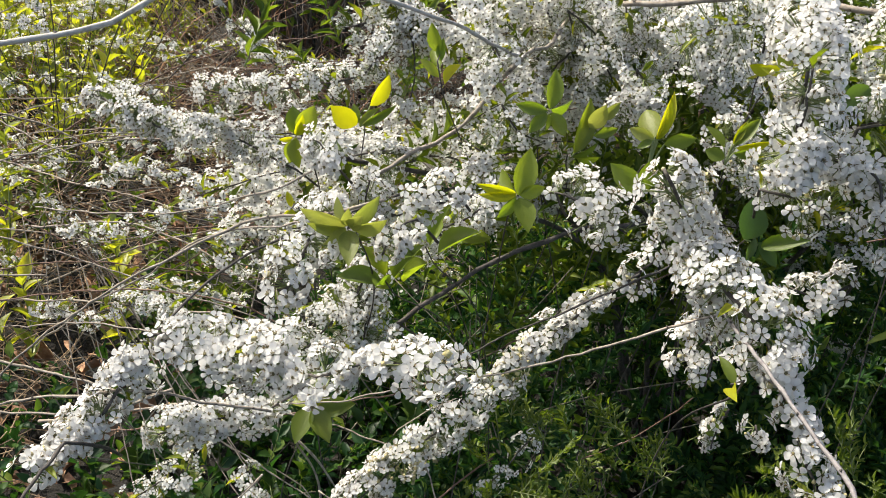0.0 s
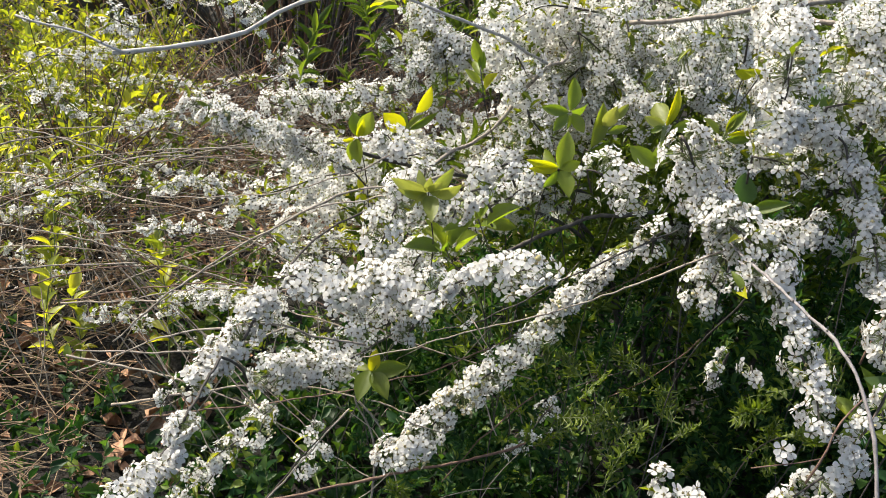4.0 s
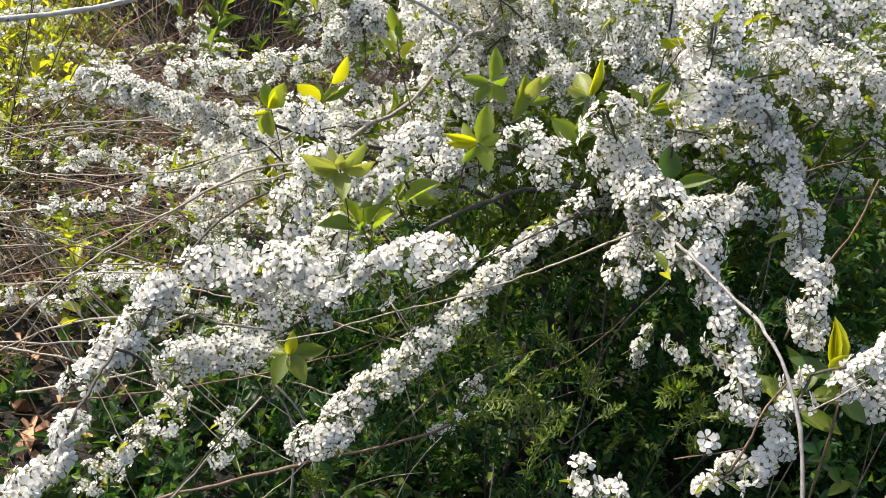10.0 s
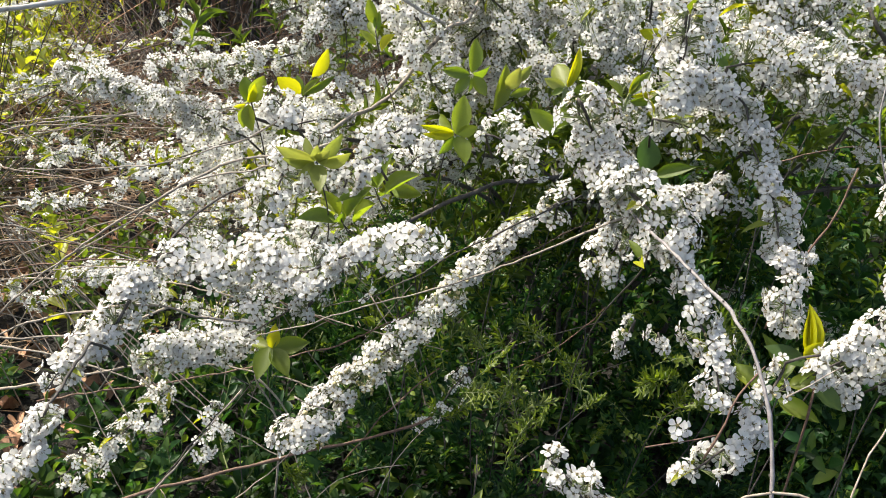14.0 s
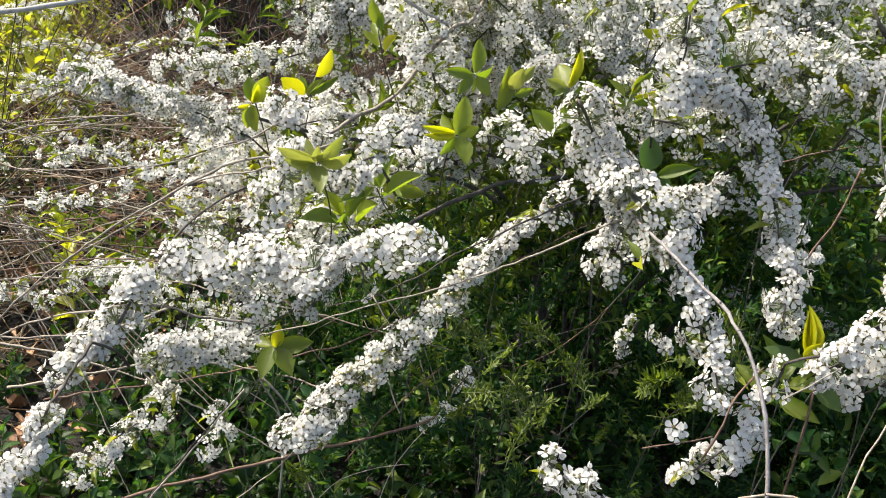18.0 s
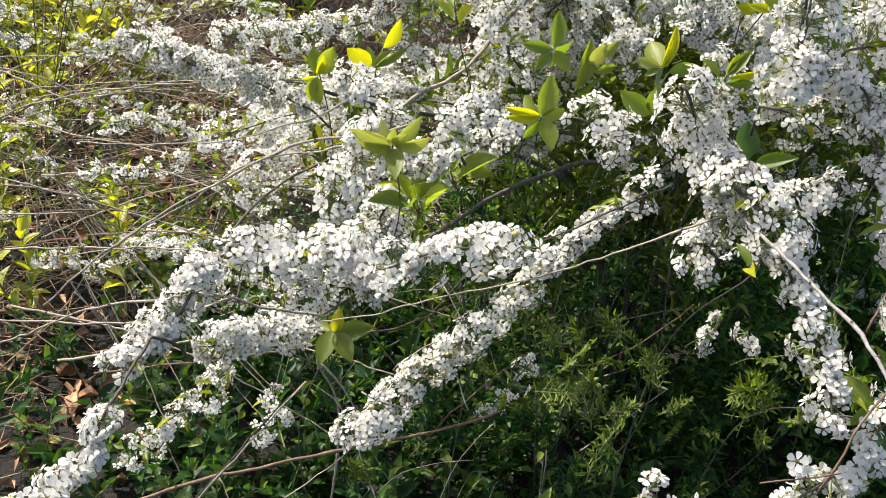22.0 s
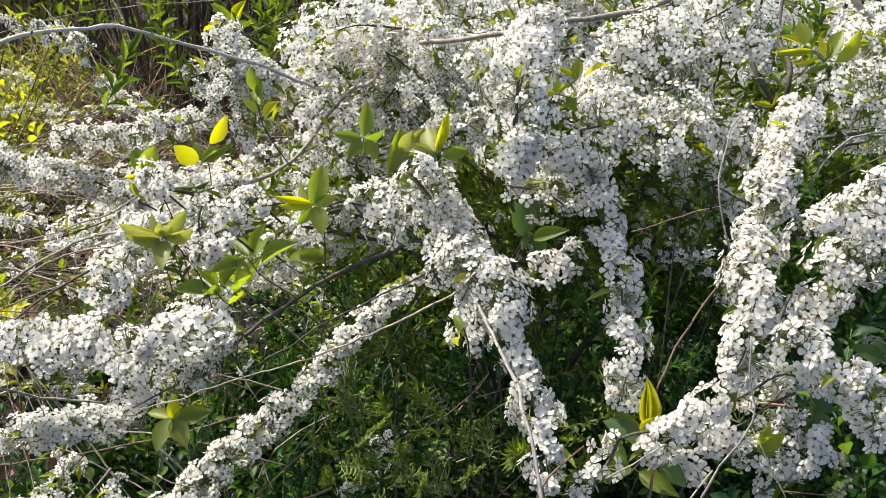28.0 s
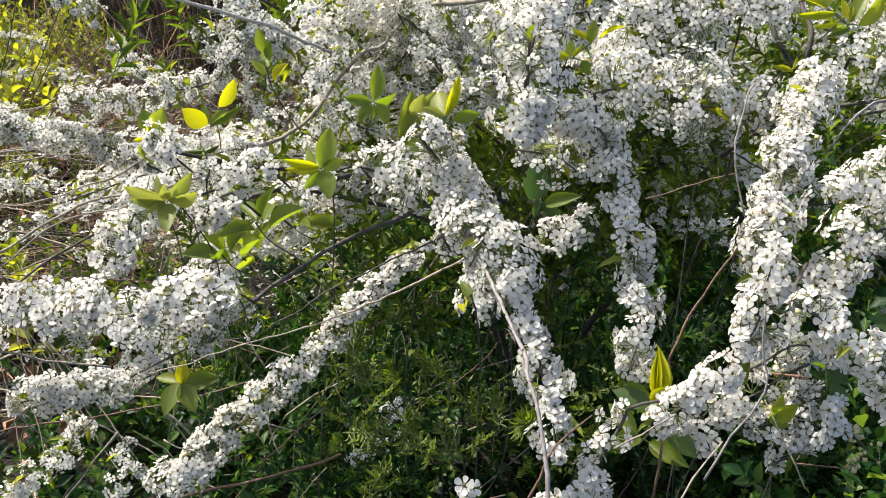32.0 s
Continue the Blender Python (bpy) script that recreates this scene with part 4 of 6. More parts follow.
twig([(0.223, 0.240, 0.557), (0.232, 0.248, 0.575), (0.245, 0.255, 0.593), (0.244, 0.260, 0.603), (0.242, 0.265, 0.614), (0.241, 0.270, 0.625)], r0=0.0008, r1=0.0006, bark=BARK_LILAC)
twig([(0.273, 0.254, 0.546), (0.262, 0.263, 0.564), (0.252, 0.270, 0.579)], r0=0.0005, r1=0.0004, bark=BARK_DRY)
twig([(0.347, 0.402, 0.617), (0.344, 0.419, 0.631), (0.342, 0.431, 0.633)], r0=0.0011, r1=0.0009, bark=BARK_DARK)
twig([(0.105, 0.155, 0.513), (0.110, 0.164, 0.531), (0.120, 0.172, 0.549), (0.133, 0.176, 0.562), (0.153, 0.176, 0.566), (0.170, 0.171, 0.562), (0.192, 0.161, 0.549)], r0=0.0008, r1=0.0007, bark=BARK_DRY, label="pale dry arching stem")
twig([(0.118, 0.177, 0.515), (0.129, 0.185, 0.533), (0.134, 0.184, 0.532), (0.144, 0.176, 0.521), (0.148, 0.165, 0.501)], r0=0.0006, r1=0.0004, bark=BARK_DRY)
twig([(0.205, 0.183, 0.464), (0.200, 0.208, 0.511), (0.203, 0.220, 0.534), (0.211, 0.231, 0.558), (0.226, 0.239, 0.578)], r0=0.0008, r1=0.0006, bark=BARK_DRY)
lone = twig([(0.112, 0.235, 0.536), (0.125, 0.235, 0.540), (0.142, 0.235, 0.546)], r0=0.0005, r1=0.0004, bark=BARK_RED)
for at, n, size in (((0.1250, 0.238, 0.547), (-0.3, -0.7, 0.6), 0.8), ((0.1290, 0.238, 0.546), (0.5, -0.6, 0.5), 0.75), ((0.1265, 0.237, 0.543), (-0.2, -0.9, -0.1), 0.75)):
    o = part("blossom", FLOWER_MESHES[0], lone)
    o.matrix_local = Matrix.LocRotScale(Vector(at) - Vector(CROWN), Vector(n).to_track_quat("Z", "Y"), Vector((size,) * 3))
twig([(0.108, 0.516, 0.389), (0.134, 0.521, 0.404), (0.155, 0.520, 0.428), (0.164, 0.509, 0.452)], r0=0.0007, r1=0.0005, bark=BARK_RED)

for pts, r in (([(-0.050, 0.435, 0.404), (-0.040, 0.432, 0.400), (-0.018, 0.437, 0.392)], 0.0008), ([(0.008, 0.472, 0.400), (0.014, 0.467, 0.390), (0.021, 0.460, 0.379)], 0.0008), ([(0.050, 0.490, 0.399), (0.030, 0.482, 0.380), (0.008, 0.472, 0.356), (-0.013, 0.470, 0.324)], 0.0009),
               ([(-0.008, 0.481, 0.460), (0.002, 0.474, 0.449), (0.010, 0.469, 0.440)], 0.0007),                ([(0.153, 0.265, 0.510), (0.162, 0.272, 0.526), (0.168, 0.278, 0.539), (0.187, 0.300, 0.543)], 0.0009), ([(0.197, 0.293, 0.531), (0.210, 0.295, 0.538), (0.226, 0.299, 0.548)], 0.0006)):
    twig(pts, r0=r, r1=r * 0.7, bark=BARK_RED if r > 0.00085 else BARK)

twig([(0.284, 0.340, 0.550), (0.293, 0.339, 0.550), (0.301, 0.338, 0.549)], r0=0.0008, r1=0.0016, bark=LITTER, label="short dry brown twig")
twig([(0.313, 0.352, 0.486), (0.332, 0.351, 0.488), (0.349, 0.350, 0.488)], r0=0.0008, r1=0.0007, bark=BARK_RED)
limb([(0.334, 0.342, 0.515), (0.343, 0.338, 0.509), (0.339, 0.334, 0.500)], reach=0.009, per_m=700, buds=1.0, size=0.9, label="stem with faded flower heads")

cane = thing("bramble_cane", "long reddish brown cane bowed low over the weeds", "cane", (-0.269, 0.459, 0.205))
CANE_AT = np.array(cane.location)


def cane_part(points, **kw):
    return bare(cane, [tuple(np.array(p) - CANE_AT) for p in points], name="cane_stem", **kw)


cane_part([(-0.379, 0.440, 0.137), (-0.269, 0.459, 0.205), (-0.210, 0.471, 0.245), (-0.150, 0.479, 0.277), (-0.062, 0.499, 0.297), (0.002, 0.518, 0.308), (0.057, 0.555, 0.308)], r0=0.0024, r1=0.0016, bark=BARK_RED, knots=0.05)
cane_part([(-0.124, 0.462, 0.251), (-0.095, 0.470, 0.276), (-0.062, 0.481, 0.305), (-0.044, 0.490, 0.328)], r0=0.0007, r1=0.0005, bark=BARK_DRY)
cane_part([(-0.008, 0.453, 0.222), (-0.025, 0.473, 0.257), (-0.046, 0.496, 0.295), (-0.066, 0.515, 0.325), (-0.088, 0.508, 0.350)], r0=0.0008, r1=0.0006, bark=BARK_DRY)
cane_part([(-0.121, 0.445, 0.220), (-0.126, 0.460, 0.247), (-0.138, 0.473, 0.269), (-0.145, 0.479, 0.278)], r0=0.0008, r1=0.0006, bark=BARK_DRY)
cane_part([(-0.224, 0.439, 0.222), (-0.165, 0.437, 0.279), (-0.126, 0.448, 0.333), (-0.087, 0.459, 0.388)], r0=0.0012, r1=0.0008, bark=BARK)
cane_part([(-0.183, 0.446, 0.248), (-0.142, 0.449, 0.310), (-0.104, 0.460, 0.363), (-0.089, 0.467, 0.381)], r0=0.0010, r1=0.0007, bark=BARK_DARK)
cane_part([(-0.030, 0.506, 0.254), (-0.013, 0.513, 0.271), (0.014, 0.516, 0.285), (0.038, 0.515, 0.290)], r0=0.0006, r1=0.0004, bark=BARK_DRY)
cane_part([(0.016, 0.488, 0.231), (0.017, 0.503, 0.261), (0.032, 0.520, 0.297), (0.049, 0.527, 0.317)], r0=0.0006, r1=0.0004, bark=BARK_DRY)
cane_part([(0.041, 0.477, 0.217), (0.082, 0.481, 0.236), (0.126, 0.490, 0.244)], r0=0.0008, r1=0.0006, bark=BARK_DRY)
cane_part([(0.139, 0.480, 0.251), (0.177, 0.473, 0.248), (0.215, 0.475, 0.241)], r0=0.0007, r1=0.0005, bark=BARK_DRY)
cane_part([(0.099, 0.554, 0.273), (0.100, 0.538, 0.241), (0.099, 0.539, 0.201), (0.111, 0.542, 0.144)], r0=0.0008, r1=0.0006, bark=BARK_DARK)


# ---- leafy shoots ----
LEAF_BLADES = []
for fold, curl, w in ((0.45, 0.18, 0.42), (0.30, 0.30, 0.39), (0.55, 0.05, 0.46)):
    pair = []
    for mat in (LEAF_BIG, LEAF_YOUNG):
        b = Bag()
        v, f, m = leaf_shape(1.0, w, fold, curl)
        st = np.array([(-0.015, -0.18, 0.0), (0.015, -0.18, 0.0), (0.0, 0.04, 0.0)])
        b.add(v, f, 0)
        b.add(st, [(0, 1, 2)], 0)
        pair.append(b.mesh("leaf", [mat]))
    LEAF_BLADES.append(pair)


def leafy_shoot(base, top, n, length, young=0.3, spread=0.75, label="upright shoot with fresh oval green leaves", seed=0):
    rng = np.random.default_rng(500 + seed)
    base, top = np.array(base), np.array(top)
    root = np.array([base[0] * 0.7 + 0.1, base[1] + 0.30, -0.01])
    ob = thing("leafy_shoot", label, "shoot", tuple(root), "leafy shoots")
    line = spline([np.zeros(3), (base - root) * np.array([0.5, 0.35, 0.65]), base - root, top - root], 0.01)
    b = Bag()
    v, f = tube(line, 0.0006, 0.0005, 5)
    b.add(v, f, 0)
    part("stem", b.mesh("stem", [BARK_DARK]), ob)
    axis = unit((top - base)[None])[0]
    side = unit(np.cross(axis, rng.normal(0, 1, 3))[None])[0]
    other = np.cross(axis, side)
    for i in range(n):
        u = (i + 0.5) / n
        a = (i // 2) * 1.57 + (i % 2) * math.pi + rng.normal(0, 0.3)
        open_ = spread * (1.15 - 0.75 * u) + rng.normal(0, 0.1)
        d = axis * math.cos(open_ * 1.35) + (side * math.cos(a) + other * math.sin(a)) * math.sin(open_ * 1.35)
        up = axis * 0.35 + np.array([-0.12, -0.55, 0.55])
        R = along(d[None], up[None], rng, 0.2)[0]
        size = length * 1.16 * rng.uniform(0.75, 1.1) * (1.0 - 0.35 * max(0, u - 0.6))
        leaf = part("leaf", LEAF_BLADES[rng.integers(0, 3)][int(rng.random() < young * (0.4 + u))], ob)
        leaf.matrix_local = Matrix.LocRotScale(Vector(base + (top - base) * u - root + d * size * 0.18), Matrix(R.tolist()).to_quaternion(), Vector((size,) * 3))
    return ob


leafy_shoot((-0.015, 0.638, 0.578), (-0.020, 0.648, 0.600), 5, 0.018, 0.2, 0.5, seed=10)
leafy_shoot((0.239, 0.385, 0.466), (0.239, 0.374, 0.491), 6, 0.026, 0.0, 1.0, seed=19)
leafy_shoot((0.096, 0.508, 0.227), (0.097, 0.517, 0.245), 5, 0.019, 0.0, 0.6, seed=21)
leafy_shoot((0.016, 0.500, 0.188), (0.012, 0.507, 0.201), 6, 0.015, 0.1, 0.7, seed=22)
leafy_shoot((0.043, 0.480, 0.202), (0.032, 0.489, 0.215), 5, 0.015, 0.1, 0.7, seed=23)
leafy_shoot((-0.070, 0.685, 0.358), (-0.067, 0.690, 0.366), 8, 0.034, 0.0, 1.1, seed=24)
leafy_shoot((-0.027, 0.673, 0.414), (-0.037, 0.677, 0.422), 6, 0.030, 0.0, 1.0, seed=25)
leafy_shoot((-0.002, 0.706, 0.430), (0.000, 0.711, 0.440), 6, 0.030, 0.0, 1.0, seed=26)
leafy_shoot((0.131, 0.351, 0.566), (0.125, 0.344, 0.574), 2, 0.013, 0.4, 0.9, seed=27)
leafy_shoot((-0.103, 1.060, 0.545), (-0.111, 1.066, 0.556), 6, 0.035, 0.5, 0.9, seed=28)
leafy_shoot((-0.005, 0.550, 0.498), (-0.010, 0.555, 0.506), 6, 0.026, 0.0, 1.0, seed=29)
leafy_shoot((-0.027, 0.541, 0.477), (-0.032, 0.546, 0.485), 6, 0.028, 0.0, 1.0, seed=30)

# shoots with a few clear leaves of their own
def set_leaf(owner, base, tip, width, mat, facing_up=(0.12, -0.92, 0.15), fold=0.3, curl=0.12):
    """One broad leaf from base to tip, its upper side turned to facing_up."""
    base, tip = np.array(base), np.array(tip)
    length = float(np.linalg.norm(tip - base))
    b = Bag()
    b.add(*leaf_shape(length, length * width, fold, curl))
    leaf = part("leaf", b.mesh("leaf", [mat]), owner)
    y = unit((tip - base)[None])[0]
    x = unit(np.cross(y, np.array(facing_up))[None])[0]
    R = np.stack([x, y, np.cross(x, y)], 1)
    leaf.matrix_local = Matrix.LocRotScale(Vector(base) - owner.location, Matrix(R.tolist()).to_quaternion(), Vector((1, 1, 1)))
    return leaf


def set_stem(owner, points, r0, r1, mat, name="stem"):
    b = Bag()
    v, f = tube(spline([np.array(p) - np.array(owner.location) for p in points], 0.008), r0, r1, 6, np.random.default_rng(4), 0.06)
    b.add(v, f, 0)
    part(name, b.mesh(name, [mat]), owner)


tall = thing("leafy_shoot", "shoot with a tall folded yellow leaf bud", "shoot", tuple(np.array((0.234, 0.302, 0.462)) * np.array([1, 1, 0])), "leafy shoots")
set_stem(tall, [tuple(tall.location), (0.233, 0.326, 0.497), (0.228, 0.331, 0.519), (0.228, 0.337, 0.530)], 0.0008, 0.0007, BARK_RED)
set_leaf(tall, (0.227, 0.336, 0.529), (0.226, 0.349, 0.555), 0.17, LEAF_YOUNG, (0.3, -0.9, 0.1), 0.6, 0.05)
set_leaf(tall, (0.229, 0.340, 0.528), (0.226, 0.348, 0.553), 0.15, LEAF_YOUNG, (-0.5, -0.8, 0.1), 0.6, 0.05)
set_leaf(tall, (0.225, 0.334, 0.531), (0.226, 0.348, 0.552), 0.15, LEAF_YOUNG, (0.9, -0.4, 0.0), 0.7, 0.05)
set_leaf(tall, (0.224, 0.334, 0.530), (0.231, 0.331, 0.542), 0.5, LEAF_YOUNG, (-0.2, -0.6, 0.6), 0.5, 0.1)
set_leaf(tall, (0.227, 0.334, 0.525), (0.206, 0.345, 0.529), 0.52, LEAF_DEEP, (0.3, -0.45, 0.6), 0.15, 0.05)
set_leaf(tall, (0.233, 0.343, 0.530), (0.249, 0.350, 0.531), 0.36, LEAF_DEEP, (0, -0.3, 0.9), 0.2, 0.1)
set_leaf(tall, (0.236, 0.338, 0.512), (0.252, 0.327, 0.503), 0.5, LEAF_DEEP, (0.2, -0.8, 0.4), 0.2, 0.1)

low_shoot = thing("leafy_shoot", "forked shoot with four broad yellow-green leaves", "shoot", tuple(np.array((-0.075, 0.631, 0.139)) * np.array([1, 1, 0])), "leafy shoots")
set_stem(low_shoot, [tuple(low_shoot.location), (-0.069, 0.616, 0.224), (-0.092, 0.601, 0.302), (-0.080, 0.602, 0.329)], 0.0014, 0.0008, BARK)
set_stem(low_shoot, [(-0.090, 0.600, 0.301), (-0.072, 0.600, 0.282), (-0.055, 0.605, 0.250)], 0.0011, 0.0007, BARK, "side_stem")
set_leaf(low_shoot, (-0.080, 0.603, 0.330), (-0.078, 0.607, 0.351), 0.52, LEAF_YOUNG, (0.2, -0.9, 0.3), 0.35)
set_leaf(low_shoot, (-0.079, 0.602, 0.330), (-0.049, 0.604, 0.339), 0.50, LEAF_BIG, (0.1, -0.7, 0.6), 0.3)
set_leaf(low_shoot, (-0.081, 0.603, 0.331), (-0.089, 0.579, 0.315), 0.55, LEAF_BIG, (-0.3, -0.8, 0.5), 0.3)
set_leaf(low_shoot, (-0.079, 0.602, 0.330), (-0.063, 0.579, 0.321), 0.55, LEAF_BIG, (0.3, -0.8, 0.5), 0.3)
set_leaf(low_shoot, (-0.082, 0.607, 0.328), (-0.104, 0.615, 0.328), 0.45, LEAF_BIG, (0, -0.4, 0.8), 0.3)


def clear_shoot(centre, label):
    """An upright shoot rooted behind and below its centre."""
    centre = np.array(centre)
    bend = np.random.default_rng(int(abs(centre[0] * 9e4 + centre[2] * 7e4))).normal(0, 0.025, (3, 3))
    ob = thing("leafy_shoot", label, "shoot", (centre[0] + 2 * bend[0][0], centre[1] + 0.2, 0), "leafy shoots")
    set_stem(ob, [tuple(ob.location), tuple(np.array([centre[0], centre[1] + 0.16, centre[2] * 0.35]) + bend[1]), tuple(np.array([centre[0], centre[1] + 0.12, centre[2] * 0.80]) + bend[2] * 0.4), tuple(centre + np.array([0, 0.03, -0.014])), tuple(centre)], 0.0006, 0.0005, BARK_DARK)
    ob["centre"] = tuple(centre)
    return ob


def shoot_leaf(ob, base, tip, width, mat):
    centre = np.array(ob["centre"])
    if np.linalg.norm(np.array(base) - centre) > 0.005:
        set_stem(ob, [tuple(centre), tuple((centre + np.array(base)) / 2 + np.array([0, 0.001, 0.0])), base], 0.0006, 0.0005, STALK, "leaf_stalk")
    jit = np.random.default_rng(int(abs(tip[0] * 9e4 + tip[2] * 7e4))).normal(0, 0.3, 3)
    set_leaf(ob, base, tip, width, mat, tuple(np.array([0.12, -0.92, 0.15]) + jit))


sh = clear_shoot((0.037, 0.498, 0.574), 'upright shoot with a star of fresh green leaves')
shoot_leaf(sh, (0.037, 0.499, 0.574), (0.041, 0.510, 0.598), 0.5, LEAF_BIG)
shoot_leaf(sh, (0.038, 0.499, 0.574), (0.051, 0.501, 0.580), 0.55, LEAF_BIG)
shoot_leaf(sh, (0.036, 0.499, 0.575), (0.014, 0.493, 0.579), 0.3, LEAF_YOUNG)
shoot_leaf(sh, (0.036, 0.499, 0.574), (0.016, 0.491, 0.574), 0.28, LEAF_YOUNG)
shoot_leaf(sh, (0.036, 0.498, 0.573), (0.028, 0.493, 0.561), 0.45, LEAF_BIG)
shoot_leaf(sh, (0.038, 0.498, 0.573), (0.045, 0.482, 0.562), 0.6, LEAF_BIG)
shoot_leaf(sh, (0.035, 0.499, 0.575), (0.025, 0.513, 0.582), 0.45, LEAF_BIG)
sh = clear_shoot((0.060, 0.670, 0.564), 'upright shoot with a star of fresh green leaves')
shoot_leaf(sh, (0.060, 0.671, 0.565), (0.062, 0.684, 0.591), 0.45, LEAF_BIG)
shoot_leaf(sh, (0.059, 0.670, 0.564), (0.036, 0.673, 0.564), 0.42, LEAF_BIG)
shoot_leaf(sh, (0.059, 0.670, 0.562), (0.048, 0.664, 0.548), 0.5, LEAF_BIG)
shoot_leaf(sh, (0.062, 0.670, 0.563), (0.074, 0.662, 0.550), 0.55, LEAF_BIG)
shoot_leaf(sh, (0.061, 0.671, 0.565), (0.079, 0.692, 0.565), 0.4, LEAF_BIG)
shoot_leaf(sh, (0.060, 0.670, 0.562), (0.060, 0.664, 0.550), 0.35, LEAF_BIG)
sh = clear_shoot((0.081, 0.665, 0.534), 'upright shoot with yellow-tipped green leaves')
shoot_leaf(sh, (0.082, 0.666, 0.537), (0.091, 0.683, 0.573), 0.36, LEAF_BIG)
shoot_leaf(sh, (0.091, 0.674, 0.554), (0.099, 0.671, 0.573), 0.62, LEAF_PALE)
shoot_leaf(sh, (0.098, 0.676, 0.561), (0.108, 0.672, 0.576), 0.45, LEAF_PALE)
shoot_leaf(sh, (0.094, 0.671, 0.550), (0.111, 0.673, 0.557), 0.42, LEAF_BIG)
shoot_leaf(sh, (0.082, 0.665, 0.535), (0.100, 0.669, 0.546), 0.3, LEAF_BIG)
shoot_leaf(sh, (0.085, 0.664, 0.534), (0.102, 0.672, 0.531), 0.5, LEAF_BIG)
sh = clear_shoot((0.111, 0.539, 0.582), 'upright shoot with one tall folded yellow leaf')
shoot_leaf(sh, (0.112, 0.548, 0.600), (0.106, 0.566, 0.611), 0.62, LEAF_BIG)
shoot_leaf(sh, (0.112, 0.548, 0.599), (0.097, 0.551, 0.602), 0.5, LEAF_PALE)
shoot_leaf(sh, (0.111, 0.547, 0.598), (0.103, 0.546, 0.593), 0.5, LEAF_BIG)
shoot_leaf(sh, (0.113, 0.548, 0.599), (0.121, 0.560, 0.625), 0.26, LEAF_YOUNG)
shoot_leaf(sh, (0.114, 0.548, 0.599), (0.118, 0.549, 0.624), 0.2, LEAF_YOUNG)
shoot_leaf(sh, (0.118, 0.547, 0.597), (0.136, 0.548, 0.603), 0.48, LEAF_BIG)
shoot_leaf(sh, (0.111, 0.535, 0.572), (0.089, 0.542, 0.582), 0.55, LEAF_BIG)
shoot_leaf(sh, (0.111, 0.535, 0.573), (0.110, 0.533, 0.591), 0.6, LEAF_BIG)
shoot_leaf(sh, (0.113, 0.537, 0.576), (0.119, 0.539, 0.583), 0.4, LEAF_BIG)
sh = clear_shoot((0.166, 0.586, 0.575), 'upright shoot with narrow fresh green leaves')
shoot_leaf(sh, (0.164, 0.591, 0.584), (0.152, 0.598, 0.595), 0.42, LEAF_BIG)
shoot_leaf(sh, (0.170, 0.592, 0.586), (0.184, 0.599, 0.604), 0.34, LEAF_BIG)
shoot_leaf(sh, (0.169, 0.592, 0.587), (0.176, 0.598, 0.601), 0.3, LEAF_YOUNG)
shoot_leaf(sh, (0.171, 0.591, 0.585), (0.193, 0.592, 0.591), 0.28, LEAF_YOUNG)
shoot_leaf(sh, (0.165, 0.588, 0.578), (0.153, 0.591, 0.581), 0.7, LEAF_BIG)
shoot_leaf(sh, (0.170, 0.589, 0.582), (0.189, 0.589, 0.584), 0.35, LEAF_BIG)
sh = clear_shoot((-0.074, 0.701, 0.520), 'shoot with two bright yellow leaves')
shoot_leaf(sh, (-0.069, 0.708, 0.535), (-0.056, 0.718, 0.557), 0.5, LEAF_YOUNG)
shoot_leaf(sh, (-0.077, 0.702, 0.521), (-0.097, 0.698, 0.533), 0.75, LEAF_YOUNG)
shoot_leaf(sh, (-0.075, 0.701, 0.520), (-0.062, 0.707, 0.536), 0.3, LEAF_BIG)
shoot_leaf(sh, (-0.073, 0.701, 0.521), (-0.049, 0.707, 0.538), 0.22, LEAF_BIG)
shoot_leaf(sh, (-0.076, 0.702, 0.522), (-0.082, 0.709, 0.535), 0.45, LEAF_BIG)
sh = clear_shoot((-0.115, 0.661, 0.522), 'upright shoot with a star of fresh green leaves')
shoot_leaf(sh, (-0.116, 0.662, 0.523), (-0.120, 0.671, 0.541), 0.65, LEAF_BIG)
shoot_leaf(sh, (-0.114, 0.662, 0.523), (-0.104, 0.670, 0.543), 0.65, LEAF_BIG)
shoot_leaf(sh, (-0.115, 0.662, 0.522), (-0.110, 0.658, 0.539), 0.4, LEAF_YOUNG)
shoot_leaf(sh, (-0.115, 0.661, 0.521), (-0.111, 0.651, 0.502), 0.62, LEAF_BIG)
shoot_leaf(sh, (-0.117, 0.661, 0.521), (-0.127, 0.660, 0.517), 0.4, LEAF_YOUNG)
shoot_leaf(sh, (-0.115, 0.660, 0.520), (-0.120, 0.662, 0.499), 0.5, LEAF_BIG)
sh = clear_shoot((0.184, 0.537, 0.547), 'shoot with rounded dark green leaves')
shoot_leaf(sh, (0.176, 0.539, 0.548), (0.180, 0.550, 0.571), 0.85, LEAF_DEEP)
shoot_leaf(sh, (0.186, 0.537, 0.546), (0.205, 0.521, 0.562), 0.34, LEAF_BIG)
shoot_leaf(sh, (0.184, 0.538, 0.548), (0.197, 0.531, 0.537), 0.5, LEAF_DEEP)
shoot_leaf(sh, (0.182, 0.539, 0.550), (0.179, 0.533, 0.538), 0.4, LEAF_DEEP)
sh = clear_shoot((0.383, 0.598, 0.674), 'shoot with yellow-green leaves among the blossoms')
shoot_leaf(sh, (0.368, 0.602, 0.683), (0.363, 0.610, 0.698), 0.66, LEAF_BIG)
shoot_leaf(sh, (0.375, 0.601, 0.680), (0.346, 0.601, 0.675), 0.2, LEAF_YOUNG)
shoot_leaf(sh, (0.368, 0.602, 0.682), (0.350, 0.607, 0.688), 0.25, LEAF_YOUNG)
